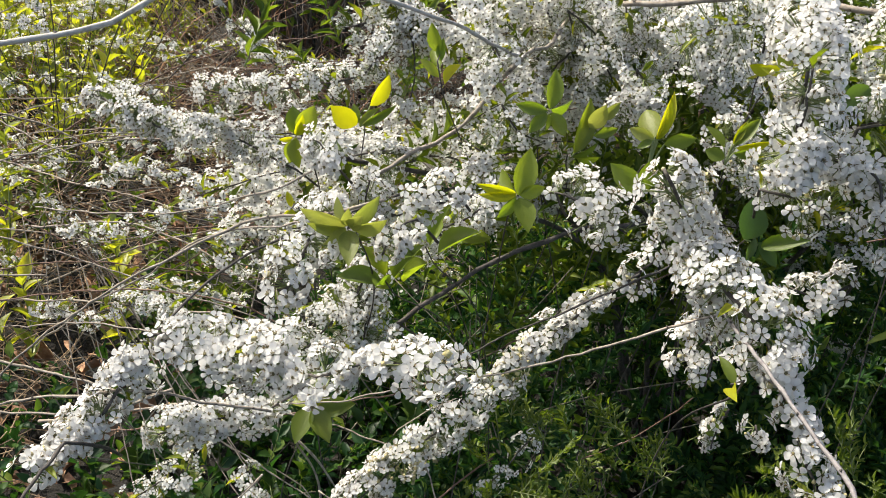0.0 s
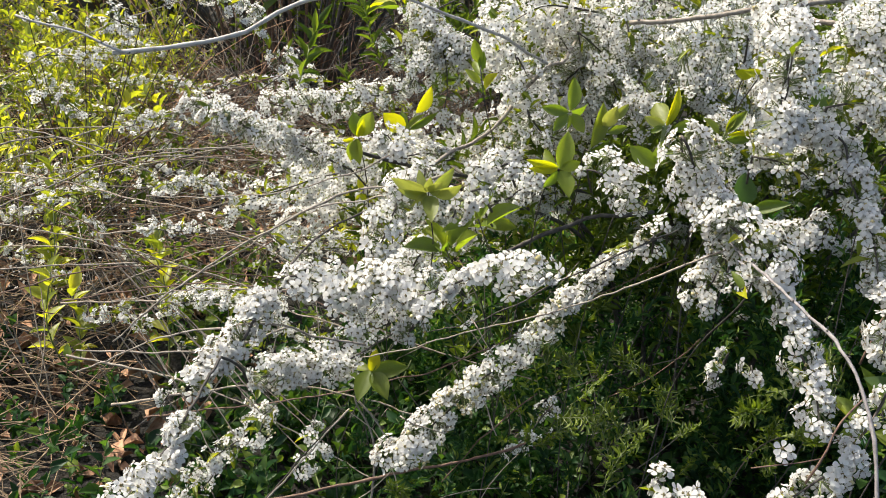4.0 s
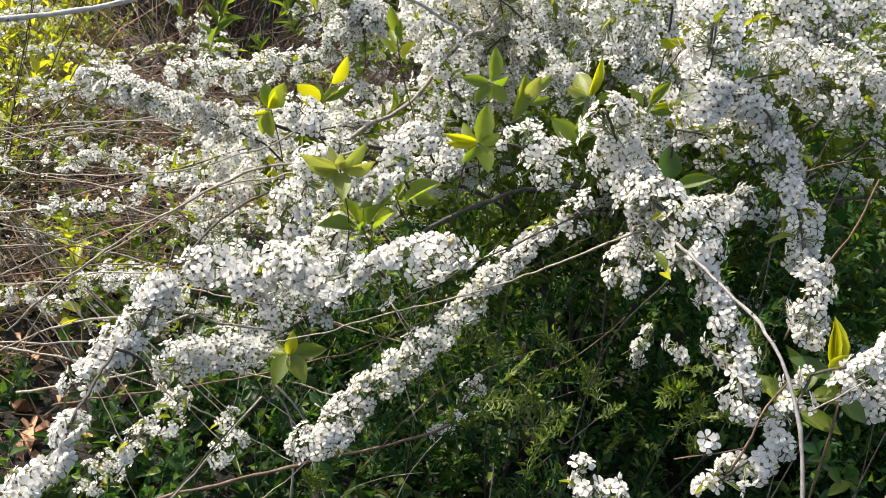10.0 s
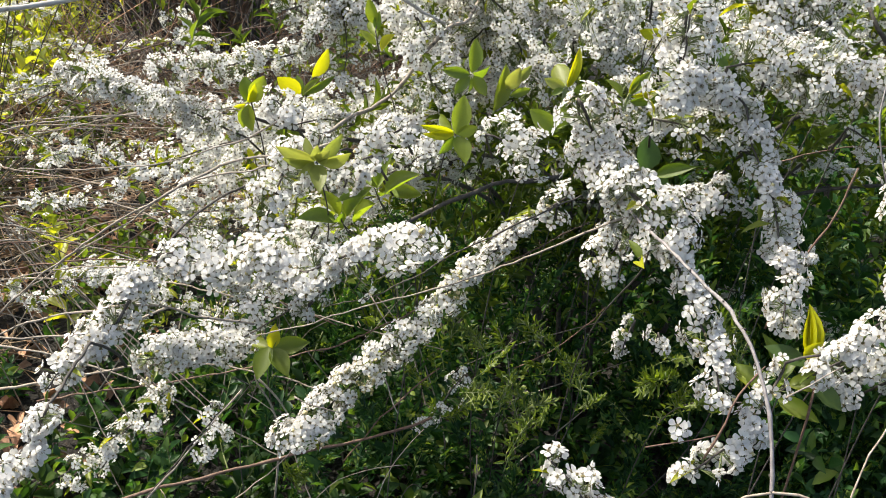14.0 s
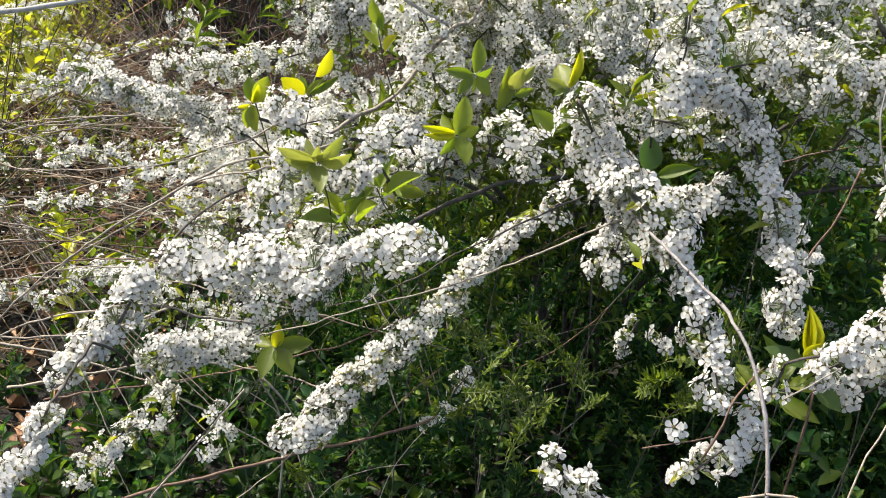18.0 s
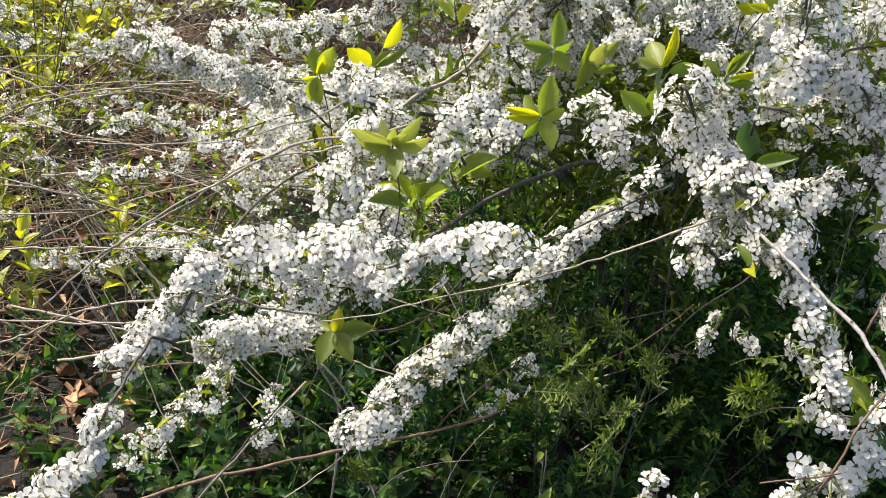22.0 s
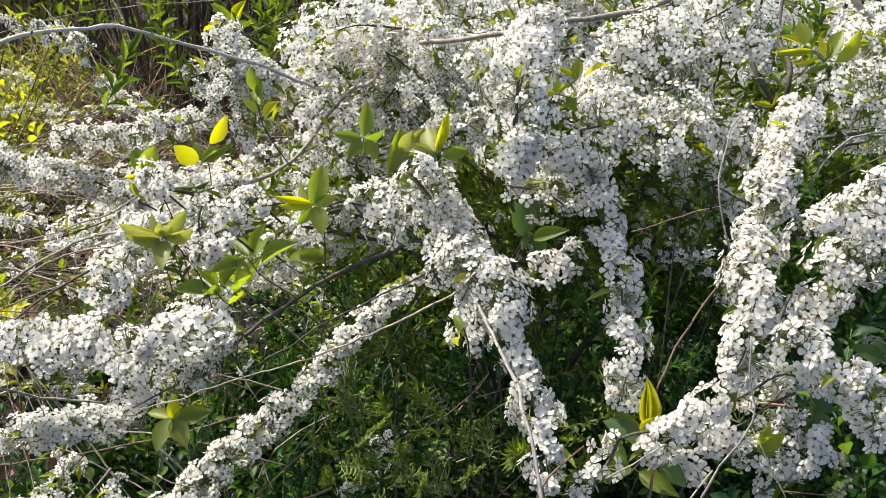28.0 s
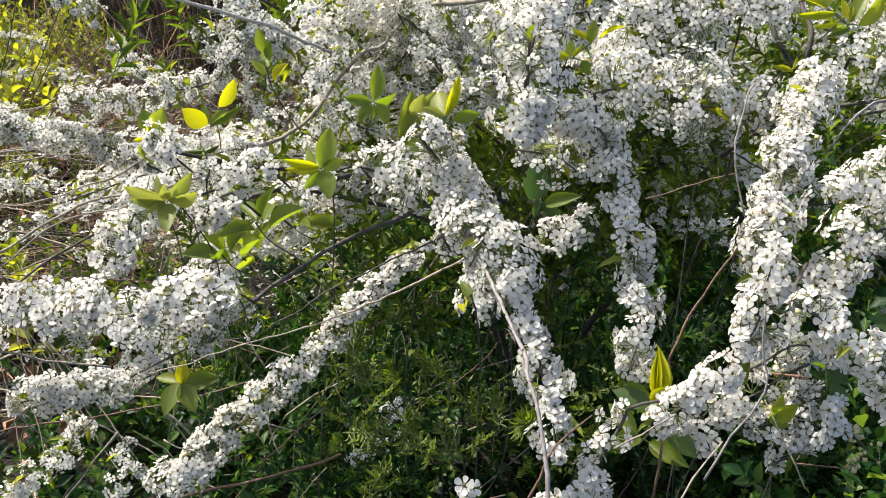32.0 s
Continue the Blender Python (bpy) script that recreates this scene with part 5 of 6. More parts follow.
shoot_leaf(sh, (0.381, 0.600, 0.677), (0.378, 0.605, 0.690), 0.4, LEAF_YOUNG)
shoot_leaf(sh, (0.377, 0.599, 0.676), (0.361, 0.597, 0.669), 0.28, LEAF_YOUNG)
shoot_leaf(sh, (0.383, 0.598, 0.676), (0.385, 0.604, 0.688), 0.3, LEAF_YOUNG)
shoot_leaf(sh, (0.385, 0.598, 0.675), (0.394, 0.607, 0.696), 0.45, LEAF_BIG)
shoot_leaf(sh, (0.390, 0.597, 0.674), (0.409, 0.606, 0.696), 0.45, LEAF_BIG)
shoot_leaf(sh, (0.385, 0.596, 0.672), (0.370, 0.594, 0.665), 0.3, LEAF_BIG)
sh = clear_shoot((0.385, 0.557, 0.670), 'shoot with yellow-green leaves among the blossoms')
shoot_leaf(sh, (0.385, 0.558, 0.672), (0.382, 0.550, 0.656), 0.5, LEAF_BIG)
shoot_leaf(sh, (0.385, 0.557, 0.670), (0.385, 0.561, 0.679), 0.5, LEAF_YOUNG)
shoot_leaf(sh, (0.390, 0.551, 0.659), (0.412, 0.549, 0.658), 0.22, LEAF_YOUNG)
shoot_leaf(sh, (0.388, 0.550, 0.657), (0.410, 0.545, 0.649), 0.32, LEAF_BIG)
shoot_leaf(sh, (0.383, 0.547, 0.649), (0.386, 0.543, 0.640), 0.7, LEAF_BIG)
shoot_leaf(sh, (0.384, 0.550, 0.654), (0.377, 0.565, 0.647), 0.5, LEAF_BIG)
sh = clear_shoot((0.329, 0.535, 0.654), 'small shoot with narrow yellow leaves')
shoot_leaf(sh, (0.329, 0.535, 0.655), (0.332, 0.538, 0.663), 0.4, LEAF_YOUNG)
shoot_leaf(sh, (0.330, 0.535, 0.654), (0.316, 0.536, 0.656), 0.28, LEAF_YOUNG)
shoot_leaf(sh, (0.331, 0.535, 0.654), (0.337, 0.536, 0.658), 0.4, LEAF_BIG)
sh = clear_shoot((0.398, 0.752, 0.662), 'shoot with large dark green leaves')
shoot_leaf(sh, (0.396, 0.753, 0.662), (0.374, 0.757, 0.668), 0.6, LEAF_DEEP)
shoot_leaf(sh, (0.398, 0.753, 0.662), (0.395, 0.761, 0.679), 0.7, LEAF_DEEP)
shoot_leaf(sh, (0.401, 0.752, 0.662), (0.416, 0.753, 0.666), 0.7, LEAF_DEEP)
sh = clear_shoot((0.205, 0.638, 0.622), 'small shoot with yellow leaves in the blossoms')
shoot_leaf(sh, (0.203, 0.638, 0.622), (0.186, 0.640, 0.624), 0.4, LEAF_YOUNG)
shoot_leaf(sh, (0.205, 0.639, 0.623), (0.196, 0.645, 0.636), 0.6, LEAF_BIG)
shoot_leaf(sh, (0.205, 0.639, 0.623), (0.212, 0.642, 0.631), 0.35, LEAF_YOUNG)
shoot_leaf(sh, (0.219, 0.643, 0.634), (0.199, 0.648, 0.642), 0.2, LEAF_YOUNG)
shoot_leaf(sh, (0.217, 0.642, 0.633), (0.219, 0.649, 0.649), 0.5, LEAF_BIG)
shoot_leaf(sh, (0.212, 0.637, 0.621), (0.219, 0.632, 0.612), 0.7, LEAF_BIG)
sh = clear_shoot((0.264, 0.685, 0.590), 'single broad dark green leaves')
shoot_leaf(sh, (0.263, 0.686, 0.592), (0.281, 0.691, 0.607), 0.85, LEAF_DEEP)
shoot_leaf(sh, (0.262, 0.687, 0.594), (0.264, 0.693, 0.608), 0.6, LEAF_DEEP)
shoot_leaf(sh, (0.260, 0.685, 0.590), (0.266, 0.685, 0.590), 0.6, LEAF_YOUNG)
sh = clear_shoot((0.362, 0.370, 0.560), 'shoot with broad dark green leaves')
shoot_leaf(sh, (0.360, 0.371, 0.562), (0.342, 0.375, 0.568), 0.5, LEAF_DEEP)
shoot_leaf(sh, (0.361, 0.372, 0.565), (0.354, 0.376, 0.572), 0.6, LEAF_DEEP)
shoot_leaf(sh, (0.364, 0.373, 0.567), (0.370, 0.378, 0.579), 0.6, LEAF_DEEP)
shoot_leaf(sh, (0.364, 0.372, 0.565), (0.381, 0.370, 0.563), 0.7, LEAF_DEEP)
shoot_leaf(sh, (0.362, 0.369, 0.558), (0.379, 0.365, 0.552), 0.5, LEAF_DEEP)
sh = clear_shoot((0.284, 0.330, 0.528), 'shoot with broad yellow-green leaves under the blossoms')
shoot_leaf(sh, (0.284, 0.330, 0.529), (0.294, 0.324, 0.541), 0.6, LEAF_BIG)
shoot_leaf(sh, (0.284, 0.330, 0.528), (0.295, 0.328, 0.526), 0.5, LEAF_BIG)
shoot_leaf(sh, (0.284, 0.330, 0.530), (0.291, 0.335, 0.540), 0.5, LEAF_BIG)
sh = clear_shoot((0.320, 0.351, 0.534), 'shoot with broad dark green leaves')
shoot_leaf(sh, (0.318, 0.359, 0.549), (0.331, 0.353, 0.538), 0.65, LEAF_DEEP)
shoot_leaf(sh, (0.321, 0.354, 0.539), (0.329, 0.345, 0.520), 0.55, LEAF_DEEP)
shoot_leaf(sh, (0.320, 0.351, 0.534), (0.316, 0.346, 0.522), 0.4, LEAF_DEEP)
sh = clear_shoot((0.347, 0.336, 0.553), 'shoot with broad yellow-green leaves')
shoot_leaf(sh, (0.347, 0.337, 0.555), (0.363, 0.324, 0.553), 0.5, LEAF_BIG)
shoot_leaf(sh, (0.347, 0.336, 0.553), (0.360, 0.328, 0.538), 0.55, LEAF_BIG)
shoot_leaf(sh, (0.357, 0.327, 0.535), (0.362, 0.319, 0.519), 0.5, LEAF_BIG)
shoot_leaf(sh, (0.347, 0.338, 0.556), (0.340, 0.342, 0.563), 0.4, LEAF_BIG)
sh = clear_shoot((-0.049, 0.457, 0.561), 'star of pale yellow-green leaves at a shoot tip')
shoot_leaf(sh, (-0.050, 0.458, 0.562), (-0.073, 0.451, 0.570), 0.4, LEAF_PALE)
shoot_leaf(sh, (-0.050, 0.457, 0.561), (-0.068, 0.446, 0.565), 0.35, LEAF_PALE)
shoot_leaf(sh, (-0.050, 0.458, 0.563), (-0.058, 0.465, 0.574), 0.45, LEAF_PALE)
shoot_leaf(sh, (-0.048, 0.458, 0.563), (-0.034, 0.458, 0.580), 0.42, LEAF_PALE)
shoot_leaf(sh, (-0.047, 0.457, 0.562), (-0.029, 0.446, 0.572), 0.5, LEAF_PALE)
shoot_leaf(sh, (-0.048, 0.457, 0.560), (-0.045, 0.437, 0.552), 0.5, LEAF_PALE)
shoot_leaf(sh, (-0.050, 0.457, 0.561), (-0.058, 0.444, 0.557), 0.4, LEAF_PALE)
shoot_leaf(sh, (-0.048, 0.457, 0.562), (-0.042, 0.447, 0.573), 0.5, LEAF_PALE)
shoot_leaf(sh, (-0.049, 0.458, 0.562), (-0.049, 0.451, 0.574), 0.5, LEAF_PALE)
sh = clear_shoot((0.203, 0.669, 0.613), 'single bright yellow leaf among blossoms')
shoot_leaf(sh, (0.202, 0.669, 0.613), (0.188, 0.672, 0.615), 0.6, LEAF_YOUNG)
shoot_leaf(sh, (0.202, 0.670, 0.613), (0.208, 0.672, 0.619), 0.5, LEAF_BIG)
sh = clear_shoot((-0.101, 0.580, 0.505), 'small bright yellow sprig')
shoot_leaf(sh, (-0.101, 0.581, 0.506), (-0.105, 0.585, 0.515), 0.45, LEAF_YOUNG)
shoot_leaf(sh, (-0.101, 0.580, 0.505), (-0.097, 0.577, 0.500), 0.7, LEAF_YOUNG)
shoot_leaf(sh, (-0.102, 0.580, 0.504), (-0.105, 0.578, 0.500), 0.5, LEAF_YOUNG)


# ---- weeds and undergrowth ----
def sprig_shape(rng, n, leaf, height, m_leaf=0, m_stem=1, open_=0.9):
    """A shoot with n leaves round a stem along z."""
    b = Bag()
    line = np.array([(0, 0, 0), (rng.normal(0, 0.02) * height * 4, rng.normal(0, 0.02) * height * 4, height * 0.5), (rng.normal(0, 0.1) * height, rng.normal(0, 0.1) * height, height)])
    v, f = tube(line, 0.0007, 0.0004, 3)
    b.add(v, f, m_stem)
    k = np.arange(n)
    u = 0.12 + 0.88 * (k + rng.random(n) * 0.5) / n
    at = np.stack([np.interp(u, [0, 0.5, 1], line[:, i]) for i in range(3)], 1)
    a = k * 2.4 + rng.normal(0, 0.3, n)
    o = open_ * (1.2 - 0.7 * u) + rng.normal(0, 0.15, n)
    d = np.stack([np.cos(a) * np.sin(o), np.sin(a) * np.sin(o), np.cos(o)], 1)
    b.place(leaf, along(d, np.repeat(UP[None], n, 0), rng, 0.25), at, rng.uniform(0.65, 1.1, n) * (1 - 0.3 * u))
    return np.concatenate(b.v), np.concatenate(b.f), np.concatenate(b.m)


def scatter(name, label, category, shapes, mats, spots, lean, scale, seed, kind="stuff", at=(0, 0, 0)):
    rng = np.random.default_rng(seed)
    b = Bag()
    k = len(spots)
    d = np.array([0, 0, 1.0]) + rng.normal(0, lean, (k, 3)) * np.array([1, 1, 0.3])
    turns = facing(d, rng.uniform(0, 6.28, k))
    pick = rng.integers(0, len(shapes), k)
    sc = rng.uniform(scale[0], scale[1], k)
    for j, shape in enumerate(shapes):
        sel = np.where(pick == j)[0]
        b.place(shape, turns[sel], spots[sel], sc[sel])
    ob = thing(name, label, category, at, "", kind, b.mesh(name, mats, True, at))
    return ob


def spots_in(seed, n, low, high, keep=lambda x, y: True, z=(0.0, 0.0)):
    rng = np.random.default_rng(seed)
    out = []
    while len(out) < n:
        x, y = rng.uniform(low[0], high[0]), rng.uniform(low[1], high[1])
        if keep(x, y):
            out.append((x, y, ground_z(x, y) + rng.uniform(*z)))
    return np.array(out)


srng = np.random.default_rng(31)
NARROW = leaf_shape(0.018, 0.0060, 0.35, 0.2, False)
OVAL = leaf_shape(0.024, 0.013, 0.35, 0.2, False)
LANCE = leaf_shape(0.028, 0.0135, 0.4, 0.2, False)
needle_sprigs = [sprig_shape(srng, 26, NARROW, 0.11) for _ in range(5)]


def frond_shape(rng, height):
    """A flat feathery frond: a bowed stem with side shoots, each with two ranks of narrow leaflets."""
    b = Bag()
    leaflet = leaf_shape(0.011, 0.0030, 0.3, 0.2, False)
    bow = rng.normal(0, 0.25)
    for base, tip in [(0.0, 1.0)] + [(u, u) for u in np.arange(0.15, 0.8, 0.16)]:
        for side in ((0,) if tip == 1.0 and base == 0.0 else (-1, 1)):
            u = np.linspace(0, 1, 4)
            ln = height if side == 0 else height * (0.5 - 0.4 * base) * rng.uniform(0.2, 1.2)
            dx, dz = (0.0, 1.0) if side == 0 else (side * 0.62, 0.78)
            start = np.array([0, 0, 0]) if side == 0 else np.array([0, bow * height * base ** 2, height * base])
            line = start + np.stack([dx * ln * u, bow * ln * u ** 2 + 0 * u, dz * ln * u], 1)
            v, f = tube(line, 0.0006, 0.0003, 3)
            b.add(v, f, 1)
            k = int(3 + 8 * ln / height)
            q = (np.arange(k) + 0.6) / k
            at = np.stack([np.interp(q, u, line[:, i]) for i in range(3)], 1)
            ax = np.array([dx, 0, dz])
            across = np.array([dz, 0, -dx])
            d = ax[None] * 0.8 + across[None] * np.where(np.arange(k) % 2, 1, -1)[:, None] * 0.6 + rng.normal(0, 0.4, (k, 3))
            b.place(leaflet, along(d, np.repeat(np.array([[0, -1.0, 0]]), k, 0), rng, 0.3), at, rng.uniform(0.7, 1.15, k))
    return np.concatenate(b.v), np.concatenate(b.f), np.concatenate(b.m)


fronds = [frond_shape(srng, h) for h in (0.045, 0.055, 0.065, 0.04)]
round_sprigs = [sprig_shape(srng, 12, OVAL, 0.09, open_=1.2) for _ in range(5)]
small_sprigs = [sprig_shape(srng, 14, leaf_shape(0.012, 0.0075, 0.35, 0.2, False), 0.07, open_=1.3) for _ in range(3)]
lance_sprigs = [sprig_shape(srng, 14, LANCE, 0.13) for _ in range(5)]

# low leaves covering the soil, and single sprigs whose brighter green stands for sunlight
scatter("ground_cover", "low leaves covering the soil, dark colour deepened for shade", "weeds", round_sprigs, [LEAF_DARK_SHADED, LEAF_DARK_SHADED], spots_in(40, 1150, (-0.65, 0.30), (0.8, 1.15), lambda x, y: x > -0.28 or noise.noise((x * 7, y * 7, 3)) > 0.12, z=(-0.02, 0.02)), 0.7, (0.7, 1.2), 50)
scatter("undergrowth", "sprigs standing in the shade, brighter green for sun flecks", "undergrowth", fronds, [LEAF_HERB, STALK], np.array([(0.100, 0.508, 0.401), (0.172, 0.429, 0.438), (0.177, 0.430, 0.440), (0.081, 0.360, 0.416), (0.143, 0.456, 0.396), (0.181, 0.374, 0.463), (-0.054, 0.439, 0.336), (0.098, 0.423, 0.414)]), 0.9, (0.55, 0.8), 59)
lrng = np.random.default_rng(77)
# more sprigs in the lighter leaf colour, in place of dappled sun
scatter("undergrowth", "feathery sprigs reaching up under the arch, brighter green for sun flecks", "undergrowth", fronds + small_sprigs, [LEAF_HERB, STALK], np.array([(0.04 + 0.26 * u, 0.46 + 0.18 * v, 0.475 - 0.16 * v - 0.09 * w) for u, v, w in lrng.random((44, 3))]), 0.9, (0.45, 0.8), 61)
scatter("ground_cover", "low leaves covering the soil, dark colour deepened for shade", "weeds", round_sprigs, [LEAF_DARK_SHADED, LEAF_DARK_SHADED], spots_in(49, 420, (-0.1, 1.1), (0.9, 1.7), z=(-0.02, 0.03)), 0.7, (0.8, 1.4), 60)

# narrow-leaved undergrowth beneath the arch, its shade put into the dark leaf colour
scatter("undergrowth", "narrow-leaved undergrowth, dark green deepened for the shade of the bush", "undergrowth", fronds + small_sprigs, [LEAF_DARK_SHADED, LEAF_DARK_SHADED], spots_in(41, 420, (-0.15, 0.50), (0.75, 1.15), lambda x, y: noise.noise((x * 9, y * 9, 1)) > 0.12, z=(0.0, 0.15)), 0.85, (0.7, 1.4), 51)
scatter("undergrowth", "narrow-leaved undergrowth, dark green deepened for the shade of the bush", "undergrowth", needle_sprigs, [LEAF_DARK_SHADED, LEAF_DARK_SHADED], spots_in(42, 200, (0.0, 0.75), (0.6, 1.2), lambda x, y: noise.noise((x * 9, y * 9, 4)) > 0.05, z=(0.10, 0.28)), 0.95, (0.8, 1.3), 52)
scatter("undergrowth", "broad-leaved green weeds under the sprays, colour darkened for shade", "weeds", round_sprigs, [LEAF_DARK_SHADED, STALK], spots_in(43, 40, (-0.45, 0.45), (0.10, 0.95), lambda x, y: noise.noise((x * 8, y * 8, 7)) > 0.05, z=(0.0, 0.06)), 0.5, (0.7, 1.3), 53)
scatter("weeds", "low broad-leaved green weeds among dry litter", "weeds", round_sprigs, [LEAF_HERB, STALK], spots_in(44, 420, (-1.6, 0.8), (0.1, 2.2), lambda x, y: noise.noise((x * 3, y * 3, 5)) > 0.0 and not (x > -0.55 and y < 1.05), z=(0.0, 0.04)), 0.45, (0.6, 1.3), 54)
scatter("weeds", "tall yellow-green leafy weeds, full sun put into their colour", "weeds", lance_sprigs, [LEAF_LIT, STALK], spots_in(45, 620, (-2.1, 1.35), (-0.1, 2.6), lambda x, y: noise.noise((x * 3.2, y * 3.2, 9)) > (-0.2 if y > 1.75 else 0.1) and not (x > -0.66 and y > 1.7), z=(0.0, 0.06)), 0.35, (0.7, 1.3), 55)
scatter("weeds", "green leafy weeds behind the flowering bush", "weeds", lance_sprigs, [LEAF_HERB, STALK], spots_in(46, 420, (0.15, 1.3), (2.4, 2.6), z=(0.0, 0.3)), 0.4, (1.0, 2.2), 56)
scatter("undergrowth", "leafy undergrowth beside the bush, dark green deepened for shade", "undergrowth", round_sprigs, [LEAF_DARK_SHADED, LEAF_DARK_SHADED], spots_in(48, 900, (0.45, 0.5), (1.6, 1.9), z=(0.0, 0.3)), 0.5, (0.9, 1.7), 58)
scatter("undergrowth", "green weeds between the foot of the bush and the camera", "weeds", fronds + small_sprigs, [LEAF_DARK_SHADED, LEAF_DARK_SHADED], spots_in(47, 620, (0.1, 0.25), (1.3, 1.2), lambda x, y: x > 0.5 or y < 0.6, z=(0.0, 0.12)), 0.8, (0.7, 1.3), 57)


def weed_plant(seed, n, length, height, mat, width=0.36, label="upright leafy weed with pointed yellow-green leaves", group="weeds in the sun"):
    """One leafy weed with a stem and single leaves, standing at the origin."""
    rng = np.random.default_rng(seed)
    ob = thing("leafy_weed", label, "weed", (0, 0, 0), group)
    b = Bag()
    line = spline([(0, 0, -0.01), (rng.normal(0, 0.01), rng.normal(0, 0.01), height * 0.5), (rng.normal(0, 0.02), rng.normal(0, 0.02), height)], 0.02)
    v, f = tube(line, 0.0016, 0.0008, 4)
    b.add(v, f, 0)
    part("stem", b.mesh("stem", [STALK]), ob)
    b = Bag()
    b.add(*leaf_shape(1.0, width, 0.4, 0.25))
    blade = b.mesh("leaf", [mat])
    for i in range(n):
        u = 0.25 + 0.75 * (i + 0.5) / n
        a = (i // 2) * 1.57 + (i % 2) * math.pi + rng.normal(0, 0.25)
        o = 1.25 - 0.75 * u + rng.normal(0, 0.1)
        d = np.array([math.cos(a) * math.sin(o), math.sin(a) * math.sin(o), math.cos(o)])
        R = along(d[None], UP[None], rng, 0.15)[0]
        leaf = part("leaf", blade, ob)
        leaf.matrix_local = Matrix.LocRotScale(Vector((np.interp(u, np.linspace(0, 1, len(line)), line[:, 0]), np.interp(u, np.linspace(0, 1, len(line)), line[:, 1]), height * u)), Matrix(R.tolist()).to_quaternion(), Vector((length * rng.uniform(0.7, 1.1),) * 3))
    return ob


# Weed leaves of the same yellow-green; their colour carries the sun and haze.
LEAF_WEED_LIT = material("leaf_weed_lit", leaf_surface([(0, (0.19, 0.23, 0.04)), (0.5, (0.34, 0.36, 0.05)), (1, (0.52, 0.49, 0.06))], (1.7, 1.65, 0.6), 0.55, 0.05, 0.4, own))
weed_rng = np.random.default_rng(88)
PLOTS = [(-1.7, 1.65, -0.66, 2.35), (-1.1, 1.4, -0.45, 1.8), (-0.85, 1.0, -0.35, 1.4)]
for j in range(5):
    proto = weed_plant(700 + j, 14, 0.034, 0.15 + 0.025 * j, LEAF_WEED_LIT, 0.48)
    for i in range(16):
        x0, y0, x1, y1 = PLOTS[0 if i < 10 else 1 if i < 14 else 2]
        x, y = weed_rng.uniform(x0, x1), weed_rng.uniform(y0, y1)
        if noise.noise((x * 3.2, y * 3.2, 9)) < 0.0:
            x, y = weed_rng.uniform(x0, x1), weed_rng.uniform(y0, y1)
        m = pose(x, y, ground_z(x, y), weed_rng.normal(0, 8), weed_rng.normal(0, 8), weed_rng.uniform(0, 360))
        if i == 0:
            proto.matrix_basis = m
        else:
            copy_thing(proto, m)


# low broad-leaved weeds, one by one, with the shade put into their leaf colour
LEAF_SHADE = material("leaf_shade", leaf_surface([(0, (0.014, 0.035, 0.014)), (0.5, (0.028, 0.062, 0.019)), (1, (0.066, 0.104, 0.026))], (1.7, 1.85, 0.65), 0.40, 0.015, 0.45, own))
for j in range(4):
    proto = weed_plant(800 + j, 9, 0.026, 0.07 + 0.015 * j, LEAF_SHADE, 0.56, "low broad-leaved green weed, leaf colour darkened for shade", "weeds in the shade")
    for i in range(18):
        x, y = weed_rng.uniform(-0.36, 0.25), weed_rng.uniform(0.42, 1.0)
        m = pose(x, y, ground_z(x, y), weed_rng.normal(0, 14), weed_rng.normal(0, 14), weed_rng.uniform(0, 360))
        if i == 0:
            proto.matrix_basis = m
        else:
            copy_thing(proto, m)


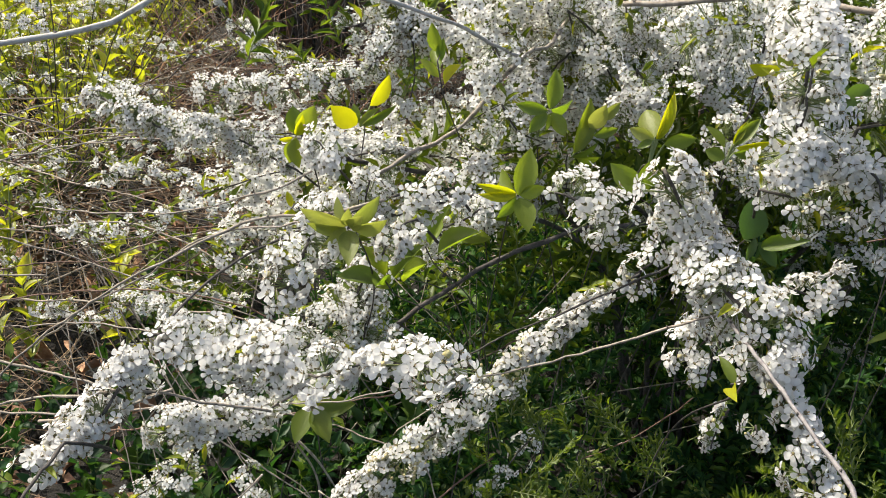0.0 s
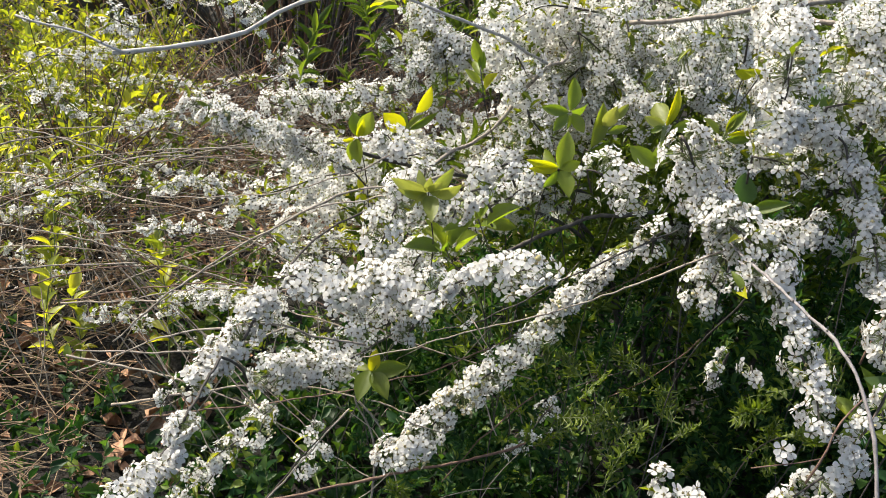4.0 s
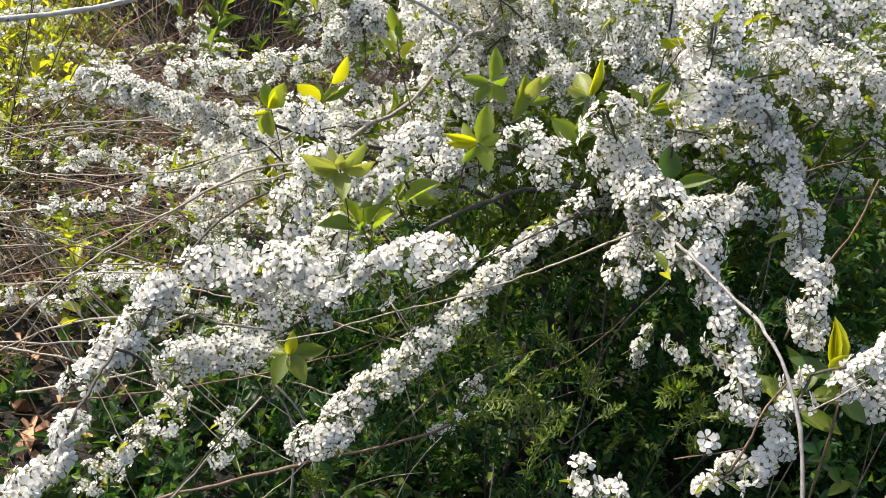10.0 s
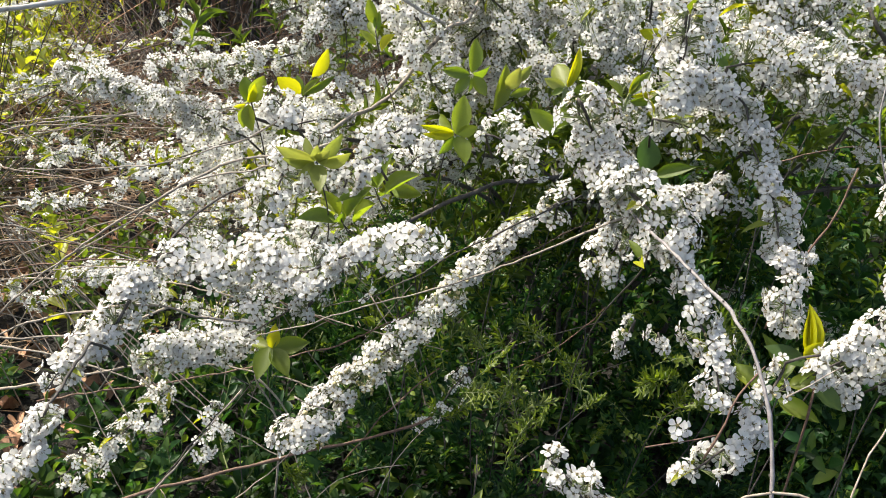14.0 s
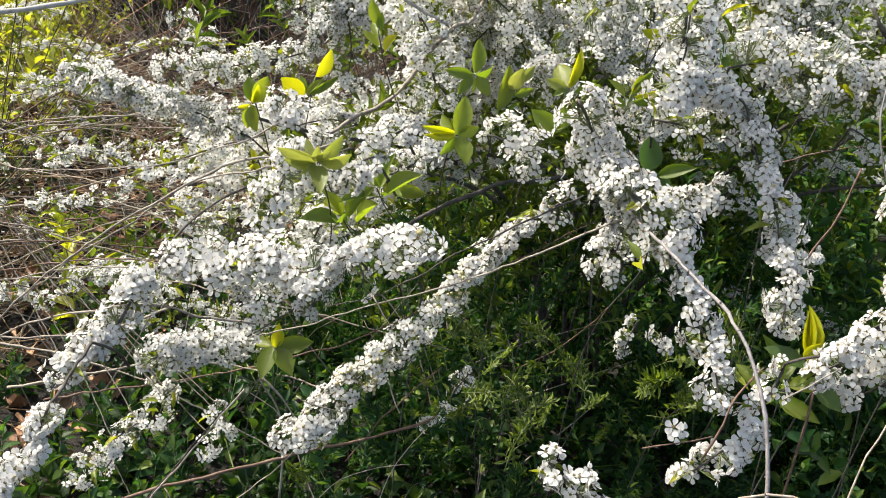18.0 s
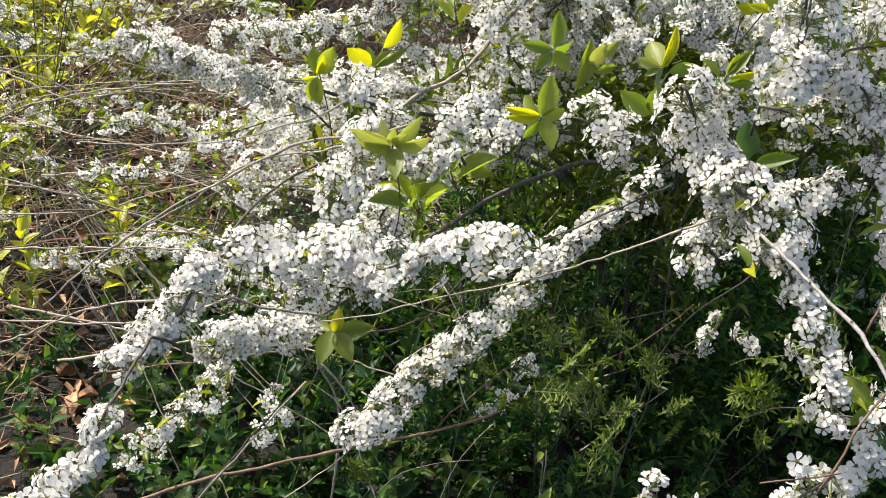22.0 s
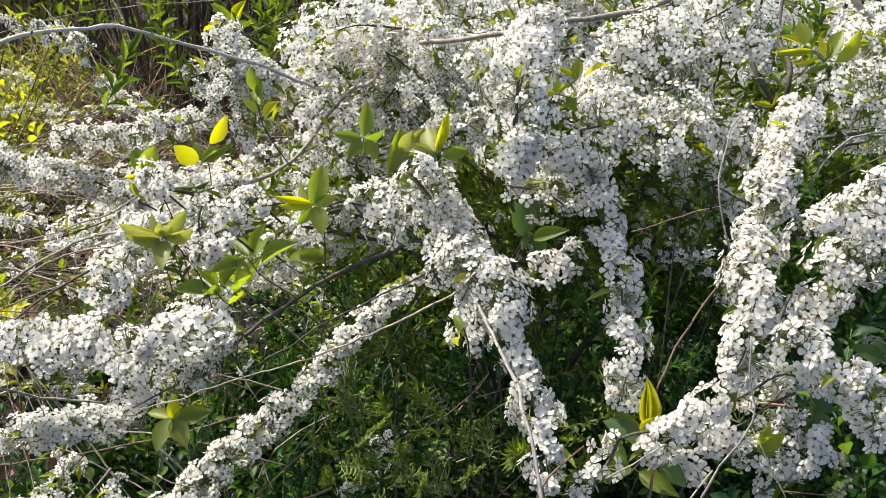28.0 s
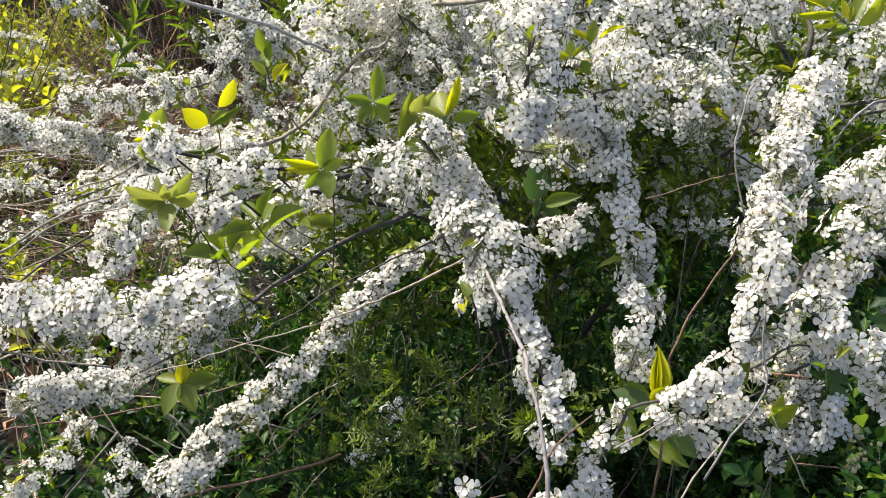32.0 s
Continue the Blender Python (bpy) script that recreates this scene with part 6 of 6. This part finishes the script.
# ---- dry litter ----
def litter():
    rng = np.random.default_rng(61)
    b = Bag()
    k = 7000
    x, y = rng.uniform(-1.9, 0.3, k), rng.uniform(0.55, 2.4, k)
    keep = ~((x > -0.42) & (y < 1.4))
    x, y = x[keep], y[keep]
    k = len(x)
    z = np.array([ground_z(p, q) for p, q in zip(x, y)]) + rng.uniform(0.002, 0.09, k)
    a = rng.uniform(0, 6.28, k)
    ln = rng.uniform(0.02, 0.12, k)
    d = np.stack([np.cos(a), np.sin(a), rng.normal(0, 0.18, k)], 1) * ln[:, None]
    p = np.stack([x, y, z], 1)
    stalks(b, p - d, p + d, 0.0007, 0)
    thing("dry_stalks", "tangle of dry straw-coloured stalks on the ground", "straw", (0, 0, 0), "", "stuff", b.mesh("dry_stalks", [STRAW]))
    b = Bag()
    k = 6500
    x, y = rng.uniform(-2.0, 0.9, k), rng.uniform(0.3, 2.6, k)
    keep = ~((x > -0.28) & (y < 1.5)) & ~((x > 0) & (y < 2.0))
    x, y = x[keep], y[keep]
    k = len(x)
    z = np.array([ground_z(p, q) for p, q in zip(x, y)]) + rng.uniform(0.001, 0.02, k)
    shape = leaf_shape(0.03, 0.016, 0.8, 0.5, False)
    d = rng.normal(0, 1, (k, 3)) * np.array([1, 1, 0.25])
    b.place(shape, along(d, np.repeat(UP[None], k, 0), rng, 0.7), np.stack([x, y, z], 1), rng.uniform(0.5, 1.3, k))
    thing("leaf_litter", "brown fallen leaves scattered over the soil", "leaves", (0, 0, 0), "", "stuff", b.mesh("leaf_litter", [LITTER]))
    b = Bag()
    k = 520
    x, y = rng.uniform(-1.5, 0.2, k), rng.uniform(0.8, 2.2, k)
    for i in range(k):
        p = np.array([x[i], y[i], ground_z(x[i], y[i])])
        e = p + np.array([rng.normal(0, 0.12), rng.normal(0, 0.1), rng.uniform(0.08, 0.28)])
        v, f = tube(spline([p, (p + e) / 2 + rng.normal(0, 0.02, 3), e], 0.03), 0.0012, 0.0006, 3)
        b.add(v, f, 0)
    thing("dry_twigs", "thin dead twigs standing among the weeds", "twigs", (0, 0, 0), "", "stuff", b.mesh("dry_twigs", [BARK, STRAW]))


litter()


def fallen_petals():
    rng = np.random.default_rng(63)
    k = 9000
    x, y = rng.uniform(-1.6, 0.1, k), rng.uniform(0.7, 2.1, k)
    keep = np.array([noise.noise((p * 3.5, q * 3.5, 2)) > -0.12 and not (p > -0.5 and q < 1.12) for p, q in zip(x, y)])
    x, y = x[keep], y[keep]
    k = len(x)
    z = np.array([ground_z(p, q) for p, q in zip(x, y)]) + rng.uniform(0.01, 0.14, k)
    b = Bag()
    v, f = grid_shape([(0.0, 0.6), (2.4, 2.1), (4.6, 1.2)], 0.3, 0.04)
    b.place((v * 0.001, f, np.zeros(len(f), int)), facing(rng.normal(0, 0.5, (k, 3)) + UP, rng.uniform(0, 6.28, k)), np.stack([x, y, z], 1), rng.uniform(0.7, 1.2, k))
    thing("fallen_petals", "white petals fallen on dry stalks and weeds", "petals", (0, 0, 0), "", "stuff", b.mesh("fallen_petals", [PETAL]))


fallen_petals()


def thicket():
    rng = np.random.default_rng(64)
    b = Bag()
    for i in range(760):
        x, y = rng.uniform(-0.78, 0.05), rng.uniform(1.7, 2.9)
        p = np.array([x, y, ground_z(x, y)])
        e = p + np.array([rng.normal(0, 0.28), rng.normal(0, 0.16), rng.uniform(0.03, 0.34)])
        v, f = tube(spline([p, (p + e) / 2 + rng.normal(0, 0.03, 3), e], 0.08), 0.0013, 0.0007, 3)
        b.add(v, f, int(rng.integers(0, 3)))
    thing("dry_thicket", "thicket of brown and straw-coloured dead stalks", "dead stalks", (0, 0, 0), "", "stuff", b.mesh("dry_thicket", [LITTER, BARK_RED, BARK]))


thicket()


# ---- hedge and stones behind ----
def hedge_shrub(at, height, width, stems, leaves, seed, mat, label):
    rng = np.random.default_rng(seed)
    ob = thing("hedge_shrub", label, "shrub", at, "hedge behind the bush")
    tips = []
    for i in range(stems):
        b = Bag()
        a = rng.uniform(0, 6.28)
        r = width * math.sqrt(rng.random())
        foot = np.array([math.cos(a), math.sin(a), 0]) * r * 0.3 + np.array([0, 0, -0.02])
        top = np.array([math.cos(a) * r, math.sin(a) * r, height * rng.uniform(0.55, 1.0)])
        mid = (foot + top) / 2 + rng.normal(0, 0.06, 3)
        line = spline([foot, mid, top], 0.08)
        v, f = tube(line, rng.uniform(0.003, 0.008), 0.0012, 4)
        b.add(v, f, 0)
        tips.append(line[2:])
        for _ in range(4):
            q = line[rng.integers(2, len(line))]
            e = q + rng.normal(0, 0.13, 3) + np.array([0, 0, 0.06])
            v, f = tube(np.array([q, (q + e) / 2 + rng.normal(0, 0.01, 3), e]), 0.0018, 0.0008, 3)
            b.add(v, f, 0)
            tips.append(np.array([(q + e) / 2, e]))
        part("stem", b.mesh("stem", [BARK_RED if i % 3 == 0 else BARK_DARK]), ob)
    tips = np.concatenate(tips)
    b = Bag()
    q = tips[rng.integers(0, len(tips), leaves)] + rng.normal(0, 0.035, (leaves, 3))
    d = rng.normal(0, 1, (leaves, 3)) + np.array([0, 0, 0.5])
    b.place(leaf_shape(0.038, 0.017, 0.4, 0.25, False), along(d, np.repeat(UP[None], leaves, 0), rng, 0.5), q, rng.uniform(0.6, 1.25, leaves))
    part("foliage", b.mesh("foliage", [mat]), ob, "", "stuff")


# leaf colours carry the light: brightened at the left, darkened at the back
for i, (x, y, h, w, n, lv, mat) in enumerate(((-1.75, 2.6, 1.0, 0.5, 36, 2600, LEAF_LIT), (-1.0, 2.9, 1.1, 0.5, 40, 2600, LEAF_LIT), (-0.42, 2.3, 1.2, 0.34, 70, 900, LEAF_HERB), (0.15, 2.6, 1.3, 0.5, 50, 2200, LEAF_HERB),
                                              (0.8, 2.5, 1.3, 0.5, 40, 2400, LEAF_HERB), (1.5, 2.5, 1.3, 0.5, 40, 2400, LEAF_HERB), (2.3, 2.8, 1.4, 0.6, 36, 2200, LEAF_HERB), (-2.6, 2.9, 1.3, 0.6, 36, 2200, LEAF_LIT), (-0.3, 3.7, 1.8, 0.9, 40, 3500, LEAF_DARK_SHADED), (-1.7, 3.9, 1.8, 0.9, 40, 3500, LEAF_DARK_SHADED), (1.3, 3.8, 1.8, 0.9, 40, 3500, LEAF_DARK_SHADED))):
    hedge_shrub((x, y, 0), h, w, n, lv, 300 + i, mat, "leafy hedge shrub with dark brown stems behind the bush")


def stone(at, size, seed):
    bm = bmesh.new()
    bmesh.ops.create_icosphere(bm, subdivisions=4, radius=1.0)
    for v in bm.verts:
        p = v.co.copy()
        v.co *= 1 + 0.22 * noise.noise(p * 1.3 + Vector((seed, 0, 0))) + 0.08 * noise.noise(p * 4 + Vector((0, seed, 0)))
        v.co = Vector((v.co.x * size[0], v.co.y * size[1], v.co.z * size[2]))
    me = bpy.data.meshes.new("stone")
    bm.to_mesh(me)
    bm.free()
    me.materials.append(ROCK)
    thing("stone", "dark grey rough stone half hidden by weeds", "stone", at, "stones", "", me)


stone((-1.12, 2.95, 0.05), (0.30, 0.2, 0.17), 2.0)
stone((-0.52, 2.29, 0.02), (0.16, 0.09, 0.07), 5.0)
